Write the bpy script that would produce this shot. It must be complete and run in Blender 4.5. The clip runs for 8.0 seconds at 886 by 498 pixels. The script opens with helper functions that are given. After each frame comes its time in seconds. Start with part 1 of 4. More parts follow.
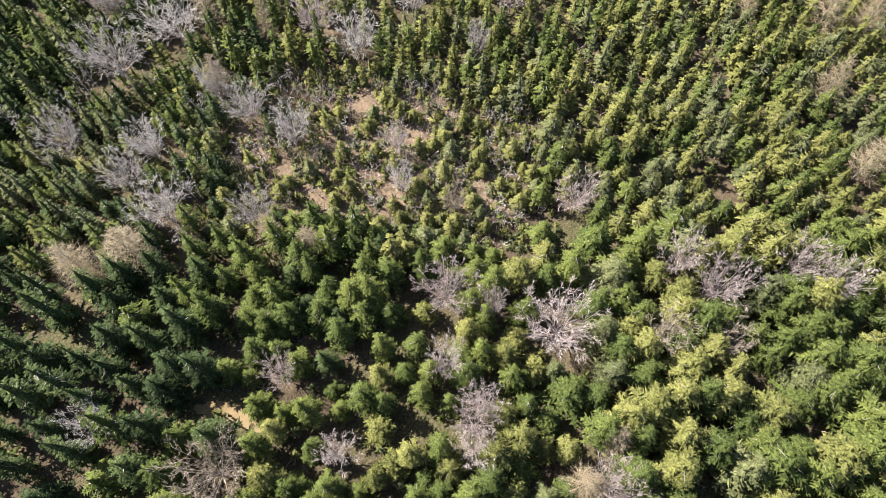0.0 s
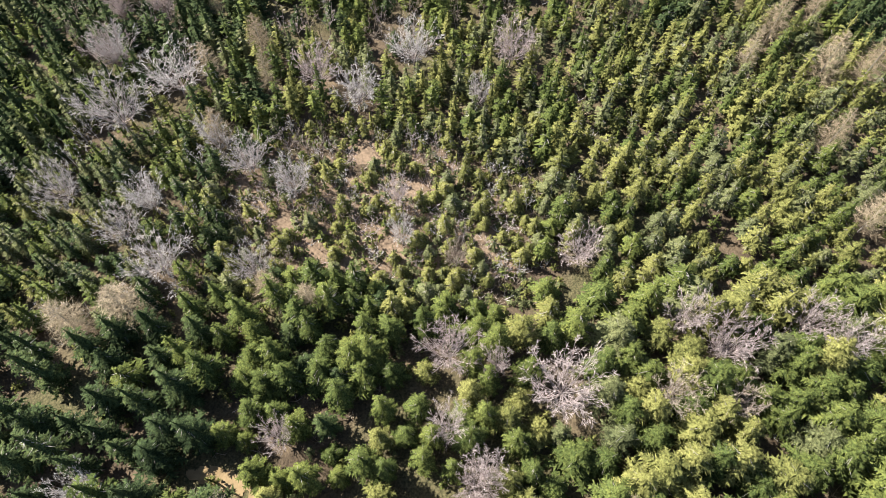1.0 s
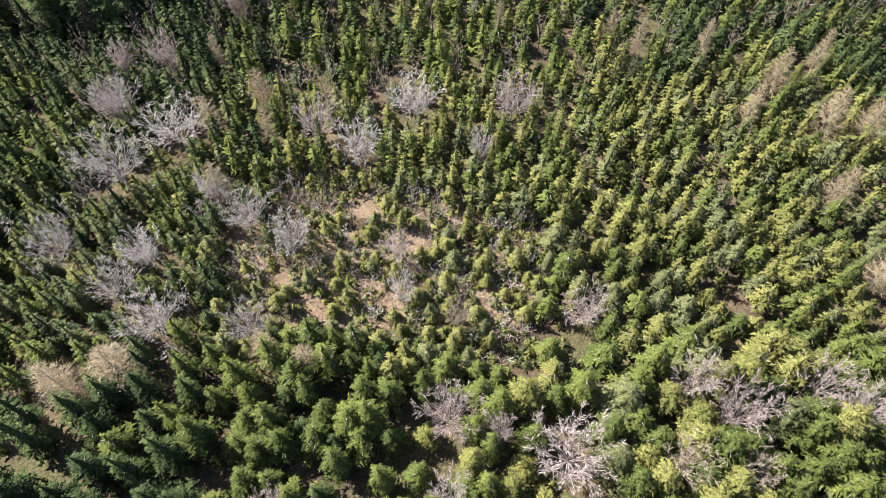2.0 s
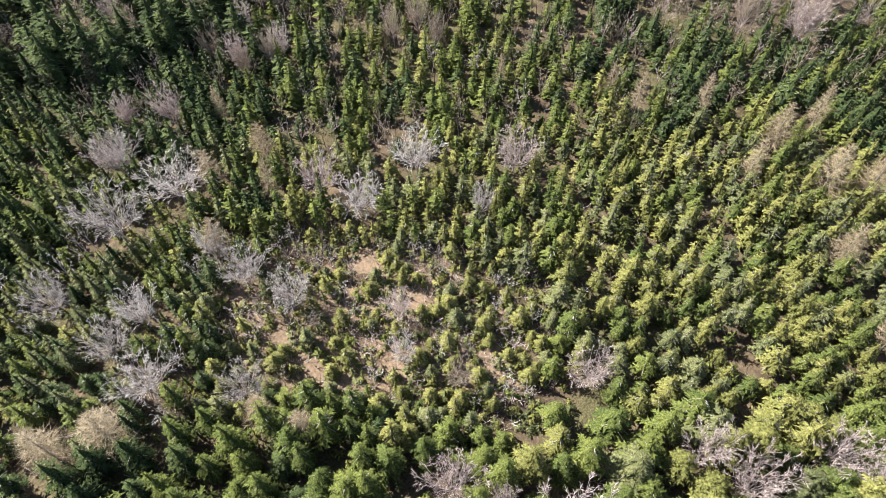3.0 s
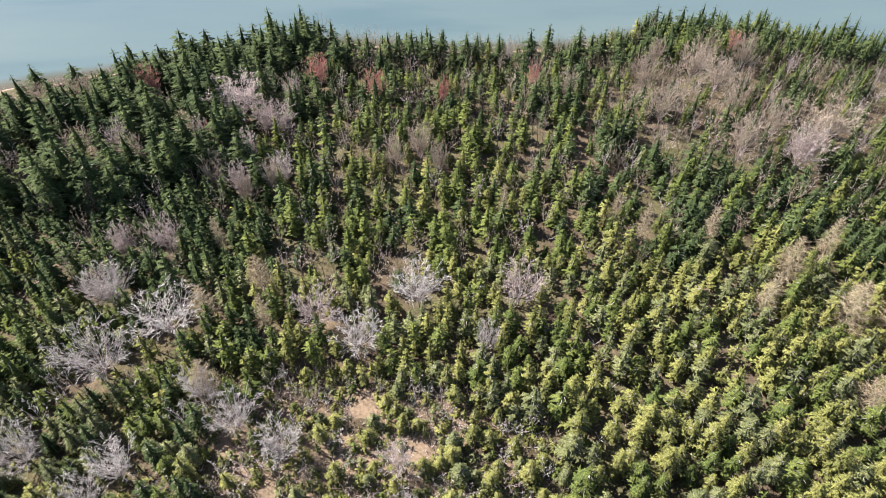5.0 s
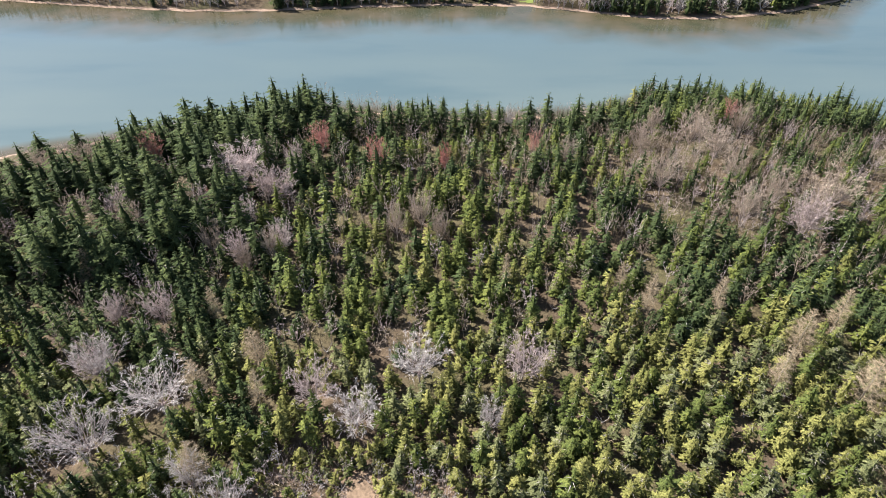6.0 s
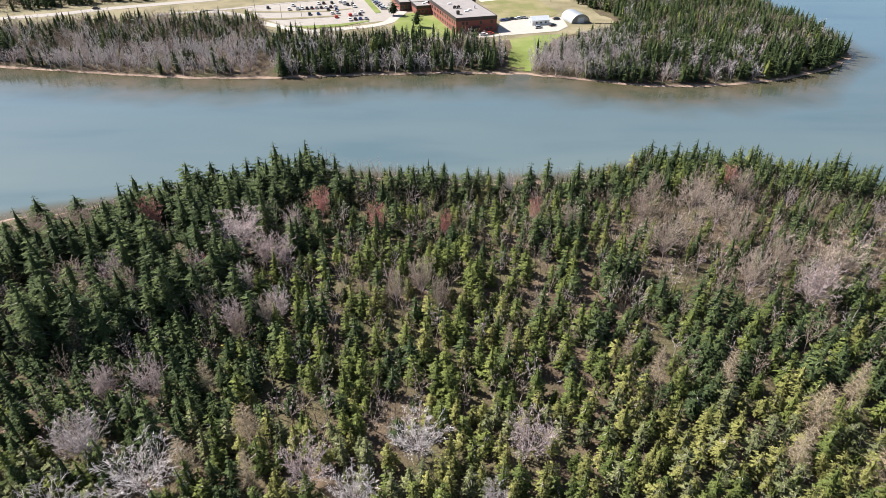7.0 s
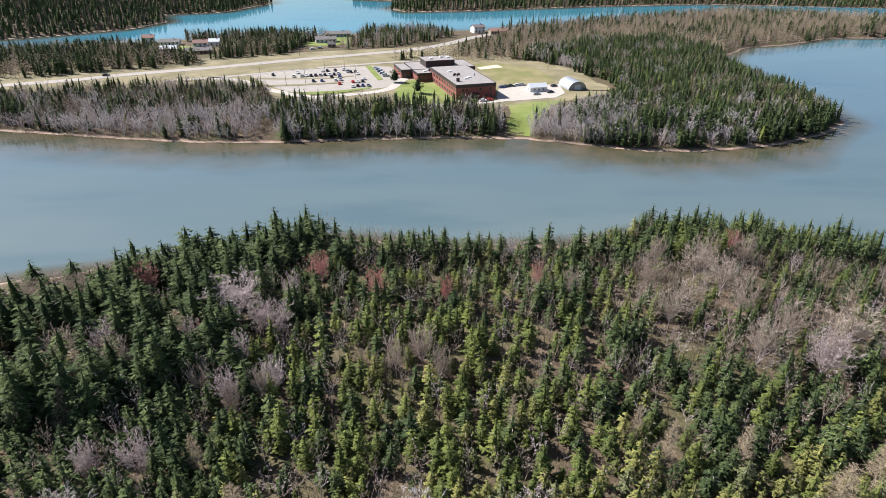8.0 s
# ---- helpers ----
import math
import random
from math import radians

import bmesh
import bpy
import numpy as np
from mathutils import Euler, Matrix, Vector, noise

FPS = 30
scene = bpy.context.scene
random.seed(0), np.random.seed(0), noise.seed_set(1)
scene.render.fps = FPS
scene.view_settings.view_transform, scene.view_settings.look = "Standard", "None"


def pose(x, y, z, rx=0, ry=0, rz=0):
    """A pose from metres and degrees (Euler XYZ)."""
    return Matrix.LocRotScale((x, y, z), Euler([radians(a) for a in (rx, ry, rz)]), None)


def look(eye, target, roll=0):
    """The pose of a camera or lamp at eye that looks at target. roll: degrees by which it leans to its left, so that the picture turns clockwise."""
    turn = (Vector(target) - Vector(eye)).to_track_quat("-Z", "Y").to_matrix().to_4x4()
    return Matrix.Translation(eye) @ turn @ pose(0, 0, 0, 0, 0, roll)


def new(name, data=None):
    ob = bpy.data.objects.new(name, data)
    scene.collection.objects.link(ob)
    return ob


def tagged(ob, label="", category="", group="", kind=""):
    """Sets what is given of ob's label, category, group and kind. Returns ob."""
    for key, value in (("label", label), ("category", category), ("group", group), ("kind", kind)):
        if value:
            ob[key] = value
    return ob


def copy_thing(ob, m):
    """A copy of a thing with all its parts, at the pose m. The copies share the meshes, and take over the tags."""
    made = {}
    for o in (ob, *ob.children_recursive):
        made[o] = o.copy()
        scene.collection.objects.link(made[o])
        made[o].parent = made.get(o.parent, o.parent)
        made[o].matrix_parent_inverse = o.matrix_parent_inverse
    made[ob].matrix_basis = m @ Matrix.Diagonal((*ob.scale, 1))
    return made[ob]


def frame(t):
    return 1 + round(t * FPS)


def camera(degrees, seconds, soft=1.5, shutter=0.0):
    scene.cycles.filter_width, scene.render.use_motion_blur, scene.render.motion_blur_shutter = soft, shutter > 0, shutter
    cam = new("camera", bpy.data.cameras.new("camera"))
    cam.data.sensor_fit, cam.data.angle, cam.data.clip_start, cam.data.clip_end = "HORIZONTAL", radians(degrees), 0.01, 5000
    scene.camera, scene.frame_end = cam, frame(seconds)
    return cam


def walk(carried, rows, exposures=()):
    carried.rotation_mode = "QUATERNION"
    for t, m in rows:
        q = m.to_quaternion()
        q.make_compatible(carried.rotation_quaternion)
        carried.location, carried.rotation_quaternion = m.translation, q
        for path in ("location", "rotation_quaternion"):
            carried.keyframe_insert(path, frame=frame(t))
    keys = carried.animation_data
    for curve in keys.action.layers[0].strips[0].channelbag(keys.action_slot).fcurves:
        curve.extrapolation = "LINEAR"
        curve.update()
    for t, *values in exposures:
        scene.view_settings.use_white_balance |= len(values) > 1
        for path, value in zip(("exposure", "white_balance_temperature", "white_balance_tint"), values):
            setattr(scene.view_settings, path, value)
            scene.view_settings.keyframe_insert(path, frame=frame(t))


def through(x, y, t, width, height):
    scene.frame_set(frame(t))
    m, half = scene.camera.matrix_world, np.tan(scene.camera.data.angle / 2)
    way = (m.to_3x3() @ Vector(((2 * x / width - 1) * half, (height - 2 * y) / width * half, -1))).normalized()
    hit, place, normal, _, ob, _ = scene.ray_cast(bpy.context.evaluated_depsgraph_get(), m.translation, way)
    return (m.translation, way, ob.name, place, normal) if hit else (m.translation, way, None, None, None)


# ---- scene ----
cam = camera(73.0, 8.0, 0.5)
# seconds, x, y, z, pitch, roll, yaw of a drone flying level while it tilts its view up
PATH = [
    (0, -0.00, -0.00, 83.75, -63.94, 0.51, 0.00),
    (0.5, -0.21, 1.63, 83.80, -62.31, 0.44, -0.04),
    (1, -0.40, 3.33, 83.84, -60.67, 0.40, -0.07),
    (1.5, -0.54, 5.10, 83.88, -58.98, 0.35, -0.03),
    (3, -0.86, 10.35, 84.33, -53.76, 0.25, 0.15),
    (3.5, -1.08, 12.09, 84.53, -51.88, 0.20, 0.14),
    (4, -1.08, 14.06, 84.82, -49.61, 0.18, 0.24),
    (4.5, -1.21, 16.05, 85.07, -47.11, 0.16, 0.25),
    (6, -1.70, 21.18, 85.68, -39.12, 0.07, 0.25),
    (6.5, -1.88, 22.69, 85.70, -36.31, 0.01, 0.25),
    (7, -1.94, 24.25, 85.70, -33.51, -0.03, 0.27),
    (7.5, -2.07, 25.57, 85.91, -30.71, -0.08, 0.27),
    (8, -2.28, 27.01, 85.80, -27.85, -0.13, 0.27),
]
walk(cam, [(t, pose(x, y, z, 90 + pitch, roll, yaw)) for t, x, y, z, pitch, roll, yaw in PATH], [(0.0, 1.35, 6550, 9), (4.5, 1.47, 6480, 11), (6.5, 1.21, 6450, 13), (8.0, 0.97, 6150, 14)])

# ---- light ----
SUN_EL, SUN_AZ = 42.0, 296.0          # degrees; azimuth clockwise from +y
world = bpy.data.worlds.new("sky")
scene.world = world
world.use_nodes = True
sky = world.node_tree.nodes.new("ShaderNodeTexSky")
sky.sky_type = 'NISHITA'
sky.sun_disc = False
sky.sun_elevation = radians(SUN_EL)
sky.sun_rotation = radians(SUN_AZ)
back = world.node_tree.nodes["Background"]
back.inputs["Strength"].default_value = 0.05
world.node_tree.links.new(sky.outputs[0], back.inputs["Color"])
sun = new("sun", bpy.data.lights.new("sun", 'SUN'))
sun.data.energy = 5.0
sun.data.angle = radians(0.55)
sun.data.color = (1.0, 0.95, 0.86)
to_sun = Vector((math.sin(radians(SUN_AZ)) * math.cos(radians(SUN_EL)), math.cos(radians(SUN_AZ)) * math.cos(radians(SUN_EL)), math.sin(radians(SUN_EL))))
sun.matrix_world = look(to_sun * 300, (0, 0, 0))


# ---- materials ----
def material(name, rough=0.8, metal=0.0, spec=0.5):
    m = bpy.data.materials.new(name)
    m.use_nodes = True
    nt = m.node_tree
    b = nt.nodes["Principled BSDF"]
    b.inputs["Roughness"].default_value = rough
    b.inputs["Metallic"].default_value = metal
    b.inputs["Specular IOR Level"].default_value = spec
    return m, nt, b


def node(nt, kind, **values):
    n = nt.nodes.new(kind)
    for k, v in values.items():
        n.inputs[k.replace("_", " ")].default_value = v
    return n


def noise_at(nt, scale, detail=4.0, where="Object"):
    tc = nt.nodes.new("ShaderNodeTexCoord")
    n = node(nt, "ShaderNodeTexNoise", Scale=scale, Detail=detail)
    nt.links.new(tc.outputs[where], n.inputs["Vector"])
    return n.outputs["Fac"]


def ramp(nt, fac, stops):
    r = nt.nodes.new("ShaderNodeValToRGB")
    while len(r.color_ramp.elements) < len(stops):
        r.color_ramp.elements.new(0.5)
    for e, (p, c) in zip(r.color_ramp.elements, stops):
        e.position, e.color = p, (*c, 1)
    nt.links.new(fac, r.inputs["Fac"])
    return r.outputs["Color"]


def mix(nt, fac, a, b, blend='MIX'):
    m = nt.nodes.new("ShaderNodeMix")
    m.data_type, m.blend_type = 'RGBA', blend
    for s, v in ((m.inputs[0], fac), (m.inputs[6], a), (m.inputs[7], b)):
        if isinstance(v, (int, float)):
            s.default_value = v
        elif isinstance(v, tuple):
            s.default_value = (*v, 1)
        else:
            nt.links.new(v, s)
    return m.outputs[2]


def math_node(nt, op, a, b=0.0, c=None):
    n = nt.nodes.new("ShaderNodeMath")
    n.operation = op
    for s, v in zip(n.inputs, (a, b) if c is None else (a, b, c)):
        if isinstance(v, (int, float)):
            s.default_value = v
        else:
            nt.links.new(v, s)
    return n.outputs[0]


def bump(nt, b, height, strength, distance):
    n = node(nt, "ShaderNodeBump", Strength=strength, Distance=distance)
    nt.links.new(height, n.inputs["Height"])
    nt.links.new(n.outputs[0], b.inputs["Normal"])


def leafy(name, dark, mid, light, through=0.10):
    """Foliage or bark twigs: colour varies from tree to tree and from spray to spray."""
    m, nt, b = material(name, 0.9, 0.0, 0.08)
    tint = nt.nodes.new("ShaderNodeAttribute")
    tint.attribute_name = "tint"
    own = nt.nodes.new("ShaderNodeObjectInfo")
    per_tree = math_node(nt, 'FRACT', math_node(nt, 'ADD', tint.outputs["Fac"], own.outputs["Random"]))
    isle = nt.nodes.new("ShaderNodeNewGeometry").outputs["Random Per Island"]
    fac = math_node(nt, 'ADD', math_node(nt, 'MULTIPLY', per_tree, 0.46), math_node(nt, 'MULTIPLY', isle, 0.54))
    col = ramp(nt, fac, [(0.08, dark), (0.5, mid), (0.92, light)])
    grain = ramp(nt, noise_at(nt, 5.0, 3), [(0.36, (0.48, 0.48, 0.48)), (0.64, (1.4, 1.4, 1.4))])
    col = mix(nt, 1.0, col, grain, 'MULTIPLY')
    nt.links.new(col, b.inputs["Base Color"])
    if through:
        tr = nt.nodes.new("ShaderNodeBsdfTranslucent")
        nt.links.new(col, tr.inputs["Color"])
        ms = nt.nodes.new("ShaderNodeMixShader")
        ms.inputs[0].default_value = through
        nt.links.new(b.outputs[0], ms.inputs[1])
        nt.links.new(tr.outputs[0], ms.inputs[2])
        nt.links.new(ms.outputs[0], nt.nodes["Material Output"].inputs["Surface"])
    return m


NEEDLES_DARK = leafy("needles_dark", (0.030, 0.046, 0.022), (0.058, 0.082, 0.034), (0.104, 0.130, 0.048), 0.10)
NEEDLES_MID = leafy("needles_green", (0.060, 0.084, 0.028), (0.110, 0.136, 0.041), (0.172, 0.194, 0.053), 0.18)
NEEDLES_OLIVE = leafy("needles_olive", (0.118, 0.128, 0.044), (0.190, 0.194, 0.064), (0.268, 0.262, 0.090), 0.22)
NEEDLES_GREY = leafy("needles_lichen_green", (0.088, 0.102, 0.048), (0.142, 0.155, 0.072), (0.205, 0.214, 0.096), 0.18)
TWIGS_WHITE = leafy("bare_twigs_pale", (0.43, 0.39, 0.39), (0.56, 0.52, 0.515), (0.69, 0.65, 0.64), 0.2)
TWIGS_PINK = leafy("bare_twigs_pinkish", (0.43, 0.35, 0.345), (0.55, 0.465, 0.455), (0.66, 0.58, 0.57), 0.2)
TWIGS_RED = leafy("bare_twigs_budding_red", (0.42, 0.19, 0.17), (0.55, 0.29, 0.25), (0.64, 0.40, 0.35), 0.15)
TWIGS_BROWN = leafy("bare_twigs_brown", (0.28, 0.22, 0.18), (0.42, 0.35, 0.29), (0.55, 0.47, 0.40), 0.15)
# brown twigs in dense masses, their shade put into the darker colour
THICKET_SHADED = leafy("thicket_twigs_brown_shaded", (0.115, 0.088, 0.064), (0.180, 0.143, 0.105), (0.265, 0.215, 0.16))
LARCH_TAN = leafy("larch_twigs_tan", (0.37, 0.29, 0.20), (0.49, 0.40, 0.285), (0.60, 0.51, 0.38), 0.15)


def bark_material():
    m, nt, b = material("bark_grey_brown", 0.9)
    nt.links.new(ramp(nt, noise_at(nt, 3.0), [(0.3, (0.24, 0.215, 0.19)), (0.7, (0.47, 0.44, 0.41))]), b.inputs["Base Color"])
    return m


BARK = bark_material()


def ground_material():
    m, nt, b = material("forest_floor", 0.95, 0, 0.2)
    big, mid_, fine = noise_at(nt, 0.06, 3), noise_at(nt, 0.45, 5), noise_at(nt, 3.5, 6)
    litter = ramp(nt, mid_, [(0.3, (0.045, 0.032, 0.022)), (0.5, (0.085, 0.062, 0.042)), (0.7, (0.20, 0.145, 0.095))])
    moss = ramp(nt, fine, [(0.3, (0.05, 0.058, 0.024)), (0.7, (0.125, 0.12, 0.048))])
    col = mix(nt, ramp(nt, big, [(0.45, (0, 0, 0)), (0.62, (1, 1, 1))]), litter, moss)
    col = mix(nt, 0.35, col, ramp(nt, fine, [(0.3, (0.04, 0.03, 0.024)), (0.7, (0.24, 0.185, 0.125))]))
    tc = nt.nodes.new("ShaderNodeTexCoord")
    sep = nt.nodes.new("ShaderNodeSeparateXYZ")
    nt.links.new(tc.outputs["Object"], sep.inputs[0])
    edge = math_node(nt, 'ADD', sep.outputs["Z"], math_node(nt, 'MULTIPLY', mid_, 0.7))
    beach = ramp(nt, fine, [(0.25, (0.17, 0.115, 0.09)), (0.7, (0.50, 0.365, 0.285))])
    col = mix(nt, ramp(nt, edge, [(0.60, (0, 0, 0)), (0.78, (1, 1, 1))]), beach, col)
    nt.links.new(col, b.inputs["Base Color"])
    bump(nt, b, fine, 0.8, 0.25)
    return m


def turf_material(name, a, c, e):
    m, nt, b = material(name, 0.95, 0, 0.2)
    col = ramp(nt, noise_at(nt, 0.08, 5), [(0.32, a), (0.5, c), (0.68, e)])
    col = mix(nt, 0.3, col, ramp(nt, noise_at(nt, 1.2, 6), [(0.3, a), (0.7, e)]))
    nt.links.new(col, b.inputs["Base Color"])
    bump(nt, b, noise_at(nt, 4.0), 0.6, 0.1)
    return m


def plain_material(name, a, c, scale=1.0, rough=0.8, metal=0.0, rise=0.02):
    m, nt, b = material(name, rough, metal)
    n = noise_at(nt, scale, 6)
    col = mix(nt, 0.5, ramp(nt, n, [(0.3, a), (0.7, c)]), ramp(nt, noise_at(nt, scale * 9, 3), [(0.3, a), (0.7, c)]))
    nt.links.new(col, b.inputs["Base Color"])
    bump(nt, b, n, 0.4, rise)
    return m


def water_material():
    m, nt, b = material("bay_water", 0.07, 0, 0.5)
    b.inputs["IOR"].default_value = 1.33
    tc = nt.nodes.new("ShaderNodeTexCoord")
    sep = nt.nodes.new("ShaderNodeSeparateXYZ")
    nt.links.new(tc.outputs["Object"], sep.inputs[0])
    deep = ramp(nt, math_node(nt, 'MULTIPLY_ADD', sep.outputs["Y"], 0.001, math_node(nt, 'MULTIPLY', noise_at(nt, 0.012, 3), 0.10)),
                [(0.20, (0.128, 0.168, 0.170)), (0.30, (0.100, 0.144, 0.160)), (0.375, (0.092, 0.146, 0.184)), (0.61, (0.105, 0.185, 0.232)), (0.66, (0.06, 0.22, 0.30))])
    mp = nt.nodes.new("ShaderNodeMapping")
    mp.inputs["Scale"].default_value = (0.011, 0.04, 1.0)
    nt.links.new(tc.outputs["Object"], mp.inputs["Vector"])
    long_ = node(nt, "ShaderNodeTexNoise", Scale=1.0, Detail=5.0)
    nt.links.new(mp.outputs[0], long_.inputs["Vector"])
    streak = ramp(nt, long_.outputs["Fac"], [(0.30, (0.62, 0.76, 0.86)), (0.46, (0.96, 0.98, 1.0)), (0.7, (1.10, 1.07, 1.03))])
    deep = mix(nt, 0.6, deep, streak, 'MULTIPLY')
    shoal = nt.nodes.new("ShaderNodeAttribute")               # metres from the shore: shallows show brown bottom, with tree reflections painted into it
    shoal.attribute_name = "offshore"
    near_shore = math_node(nt, 'MULTIPLY_ADD', noise_at(nt, 0.05, 4), 22.0, math_node(nt, 'ADD', shoal.outputs["Fac"], -11.0))
    bottom_and_reflection = ramp(nt, noise_at(nt, 0.06, 5), [(0.3, (0.048, 0.050, 0.022)), (0.5, (0.080, 0.068, 0.036)), (0.7, (0.115, 0.088, 0.055))])
    shallow = ramp(nt, math_node(nt, 'MULTIPLY', near_shore, 0.01), [(0.0, (0.95, 0.95, 0.95)), (0.16, (0.8, 0.8, 0.8)), (0.40, (0, 0, 0))])
    nt.links.new(mix(nt, shallow, deep, bottom_and_reflection), b.inputs["Base Color"])
    wave = noise_at(nt, 0.9, 4)
    bump(nt, b, wave, 0.10, 0.10)
    return m


GROUND = ground_material()
WATER = water_material()
LAWN = turf_material("lawn_spring_green", (0.13, 0.155, 0.04), (0.16, 0.22, 0.05), (0.25, 0.26, 0.10))
STRAW = turf_material("straw_grass", (0.20, 0.14, 0.075), (0.31, 0.225, 0.125), (0.42, 0.32, 0.19))
SEDGE = plain_material("bog_sedge", (0.070, 0.050, 0.033), (0.36, 0.255, 0.175), 2.2, 0.95, 0.0, 0.2)
MOSS = turf_material("yellow_moss", (0.30, 0.27, 0.05), (0.42, 0.37, 0.08), (0.52, 0.46, 0.14))
PATCHY = turf_material("patchy_lawn", (0.13, 0.155, 0.045), (0.205, 0.185, 0.085), (0.29, 0.245, 0.14))
FIELD = turf_material("dry_grass", (0.145, 0.13, 0.072), (0.215, 0.188, 0.11), (0.30, 0.26, 0.165))
GRAVEL = plain_material("pale_gravel", (0.36, 0.33, 0.29), (0.48, 0.445, 0.40), 0.4, 0.95)
ASPHALT = plain_material("worn_pale_asphalt", (0.265, 0.238, 0.212), (0.37, 0.34, 0.305), 0.3, 0.9)
SANDY = plain_material("sand_pit", (0.50, 0.43, 0.31), (0.62, 0.55, 0.42), 0.4, 0.95)
BRICK = plain_material("red_brick", (0.20, 0.065, 0.050), (0.29, 0.10, 0.075), 1.5, 0.85)
FASCIA = plain_material("dark_brown_metal_cladding", (0.030, 0.022, 0.022), (0.05, 0.038, 0.036), 0.8, 0.5)
ROOFING = plain_material("grey_roof_gravel", (0.22, 0.20, 0.195), (0.33, 0.305, 0.295), 0.25, 0.9)
WHITE = plain_material("white_siding", (0.72, 0.72, 0.70), (0.82, 0.82, 0.80), 1.0, 0.6)
STEEL = plain_material("galvanised_steel", (0.40, 0.43, 0.46), (0.55, 0.58, 0.60), 1.0, 0.45, 0.6)
GLASS = plain_material("dark_window_glass", (0.02, 0.025, 0.03), (0.04, 0.05, 0.06), 1.0, 0.12)
WOOD = plain_material("weathered_pole_wood", (0.18, 0.15, 0.12), (0.30, 0.26, 0.21), 2.0, 0.9)
TYRE = plain_material("tyre_rubber", (0.02, 0.02, 0.02), (0.04, 0.04, 0.04), 3.0, 0.9)
RED_PAINT = plain_material("red_paint", (0.45, 0.03, 0.02), (0.55, 0.05, 0.03), 1.0, 0.35)
SHINGLE = plain_material("grey_shingles", (0.14, 0.13, 0.13), (0.24, 0.22, 0.21), 1.0, 0.9)
BLUE_METAL = plain_material("pale_metal_roof", (0.52, 0.56, 0.60), (0.66, 0.70, 0.73), 0.6, 0.5)

# ---- the lie of the land: outlines of the shores, metres ----
NEAR_LAND = [(-900, 100), (-300, 120), (-160, 150), (-124, 168), (-106, 174), (-84, 182), (-60, 190), (-34, 196), (0, 190), (40, 192), (66, 203),
             (95, 200), (118, 190), (150, 176), (300, 140), (1200, 60), (1200, -900), (-900, -900)]
ISLAND = [(-900, 360), (-400, 330), (-218, 310), (-167, 301), (-116, 293), (-78, 294), (-39, 299), (9, 302), (35, 300), (64, 291), (86, 283), (117, 284),
          (151, 293), (185, 312), (204, 332), (210, 380), (200, 440), (218, 515), (252, 557), (294, 572), (355, 611), (420, 612), (540, 640), (500, 740),
          (420, 790), (330, 800), (160, 705), (29, 640), (-50, 630), (-100, 610), (-232, 575), (-304, 555), (-345, 495), (-460, 470), (-900, 480)]
FAR_WEST = [(-760, 500), (-402, 587), (-365, 611), (-317, 656), (-301, 708), (-335, 770), (-269, 801), (-239, 907), (-330, 1100), (-900, 1800), (-2500, 1500), (-2500, 500)]
FAR_NORTH = [(-74, 842), (-50, 807), (26, 821), (189, 876), (346, 909), (480, 880), (571, 862), (900, 900), (2500, 800), (3500, 4200), (-2500, 4200), (-400, 1300), (-139, 960), (-40, 930)]
RISE = [(NEAR_LAND, 5.5, 45.0, 0.0), (ISLAND, 5.0, 22.0, 0.0), (FAR_WEST, 8.0, 50.0, 22.0), (FAR_NORTH, 7.0, 50.0, 14.0)]


def depth_in(poly, x, y):
    """How far points lie inside an outline; outside: minus."""
    best = np.full(x.shape, 1e9)
    inside = np.zeros(x.shape, bool)
    for (ax, ay), (bx, by) in zip(poly, poly[1:] + poly[:1]):
        ex, ey = bx - ax, by - ay
        k = np.clip(((x - ax) * ex + (y - ay) * ey) / (ex * ex + ey * ey), 0, 1)
        best = np.minimum(best, np.hypot(x - ax - k * ex, y - ay - k * ey))
        if ay != by:
            inside ^= ((ay > y) != (by > y)) & (x < ax + ex * (y - ay) / ey)
    return np.where(inside, best, -best)


def smooth(a, b, v):
    k = np.clip((v - a) / (b - a), 0, 1)
    return k * k * (3 - 2 * k)


def ripple(x, y):
    return np.sin(x * 0.71 + 1.3 * np.sin(y * 0.37)) * 0.5 + np.sin(y * 0.83 + x * 0.29) * 0.5


def height(x, y):
    x, y = np.asarray(x, float), np.asarray(y, float)
    h = np.full(x.shape, -5.0)
    for poly, top, wide, hill in RISE:
        d = depth_in(poly, x, y) + 0.9 * ripple(x * 0.5, y * 0.5)
        up = 1.0 * (1 - np.exp(-np.clip(d, 0, None) / 3.0)) + (top - 1.0) * smooth(3, wide, d) + hill * smooth(40, 260, d)
        h = np.maximum(h, np.where(d > 0, up, np.maximum(d * 0.2, -5)))
    h += np.where((y < 215) & (h > 2), 0.45 * ripple(x * 0.35 + 2, y * 0.35), 0)
    return h


def mesh_object(name, verts, tris, mats, slots=None, tint=None, normals=None):
    me = bpy.data.meshes.new(name)
    verts, tris = np.asarray(verts, np.float32), np.asarray(tris, np.int32)
    n = tris.shape[1]
    me.vertices.add(len(verts))
    me.vertices.foreach_set("co", verts.ravel())
    me.loops.add(tris.size)
    me.loops.foreach_set("vertex_index", tris.ravel())
    me.polygons.add(len(tris))
    me.polygons.foreach_set("loop_start", np.arange(0, tris.size, n, dtype=np.int32))
    for m in mats:
        me.materials.append(m)
    if slots is not None:
        me.polygons.foreach_set("material_index", np.asarray(slots, np.int32))
    if tint is not None:
        me.attributes.new("tint", 'FLOAT', 'POINT').data.foreach_set("value", np.asarray(tint, np.float32))
    if normals is not None:                                        # crowns are shaded as one soft body
        me.attributes.new("custom_normal", 'FLOAT_VECTOR', 'POINT').data.foreach_set("vector", np.asarray(normals, np.float32).ravel())
    me.update(calc_edges=True)
    return me


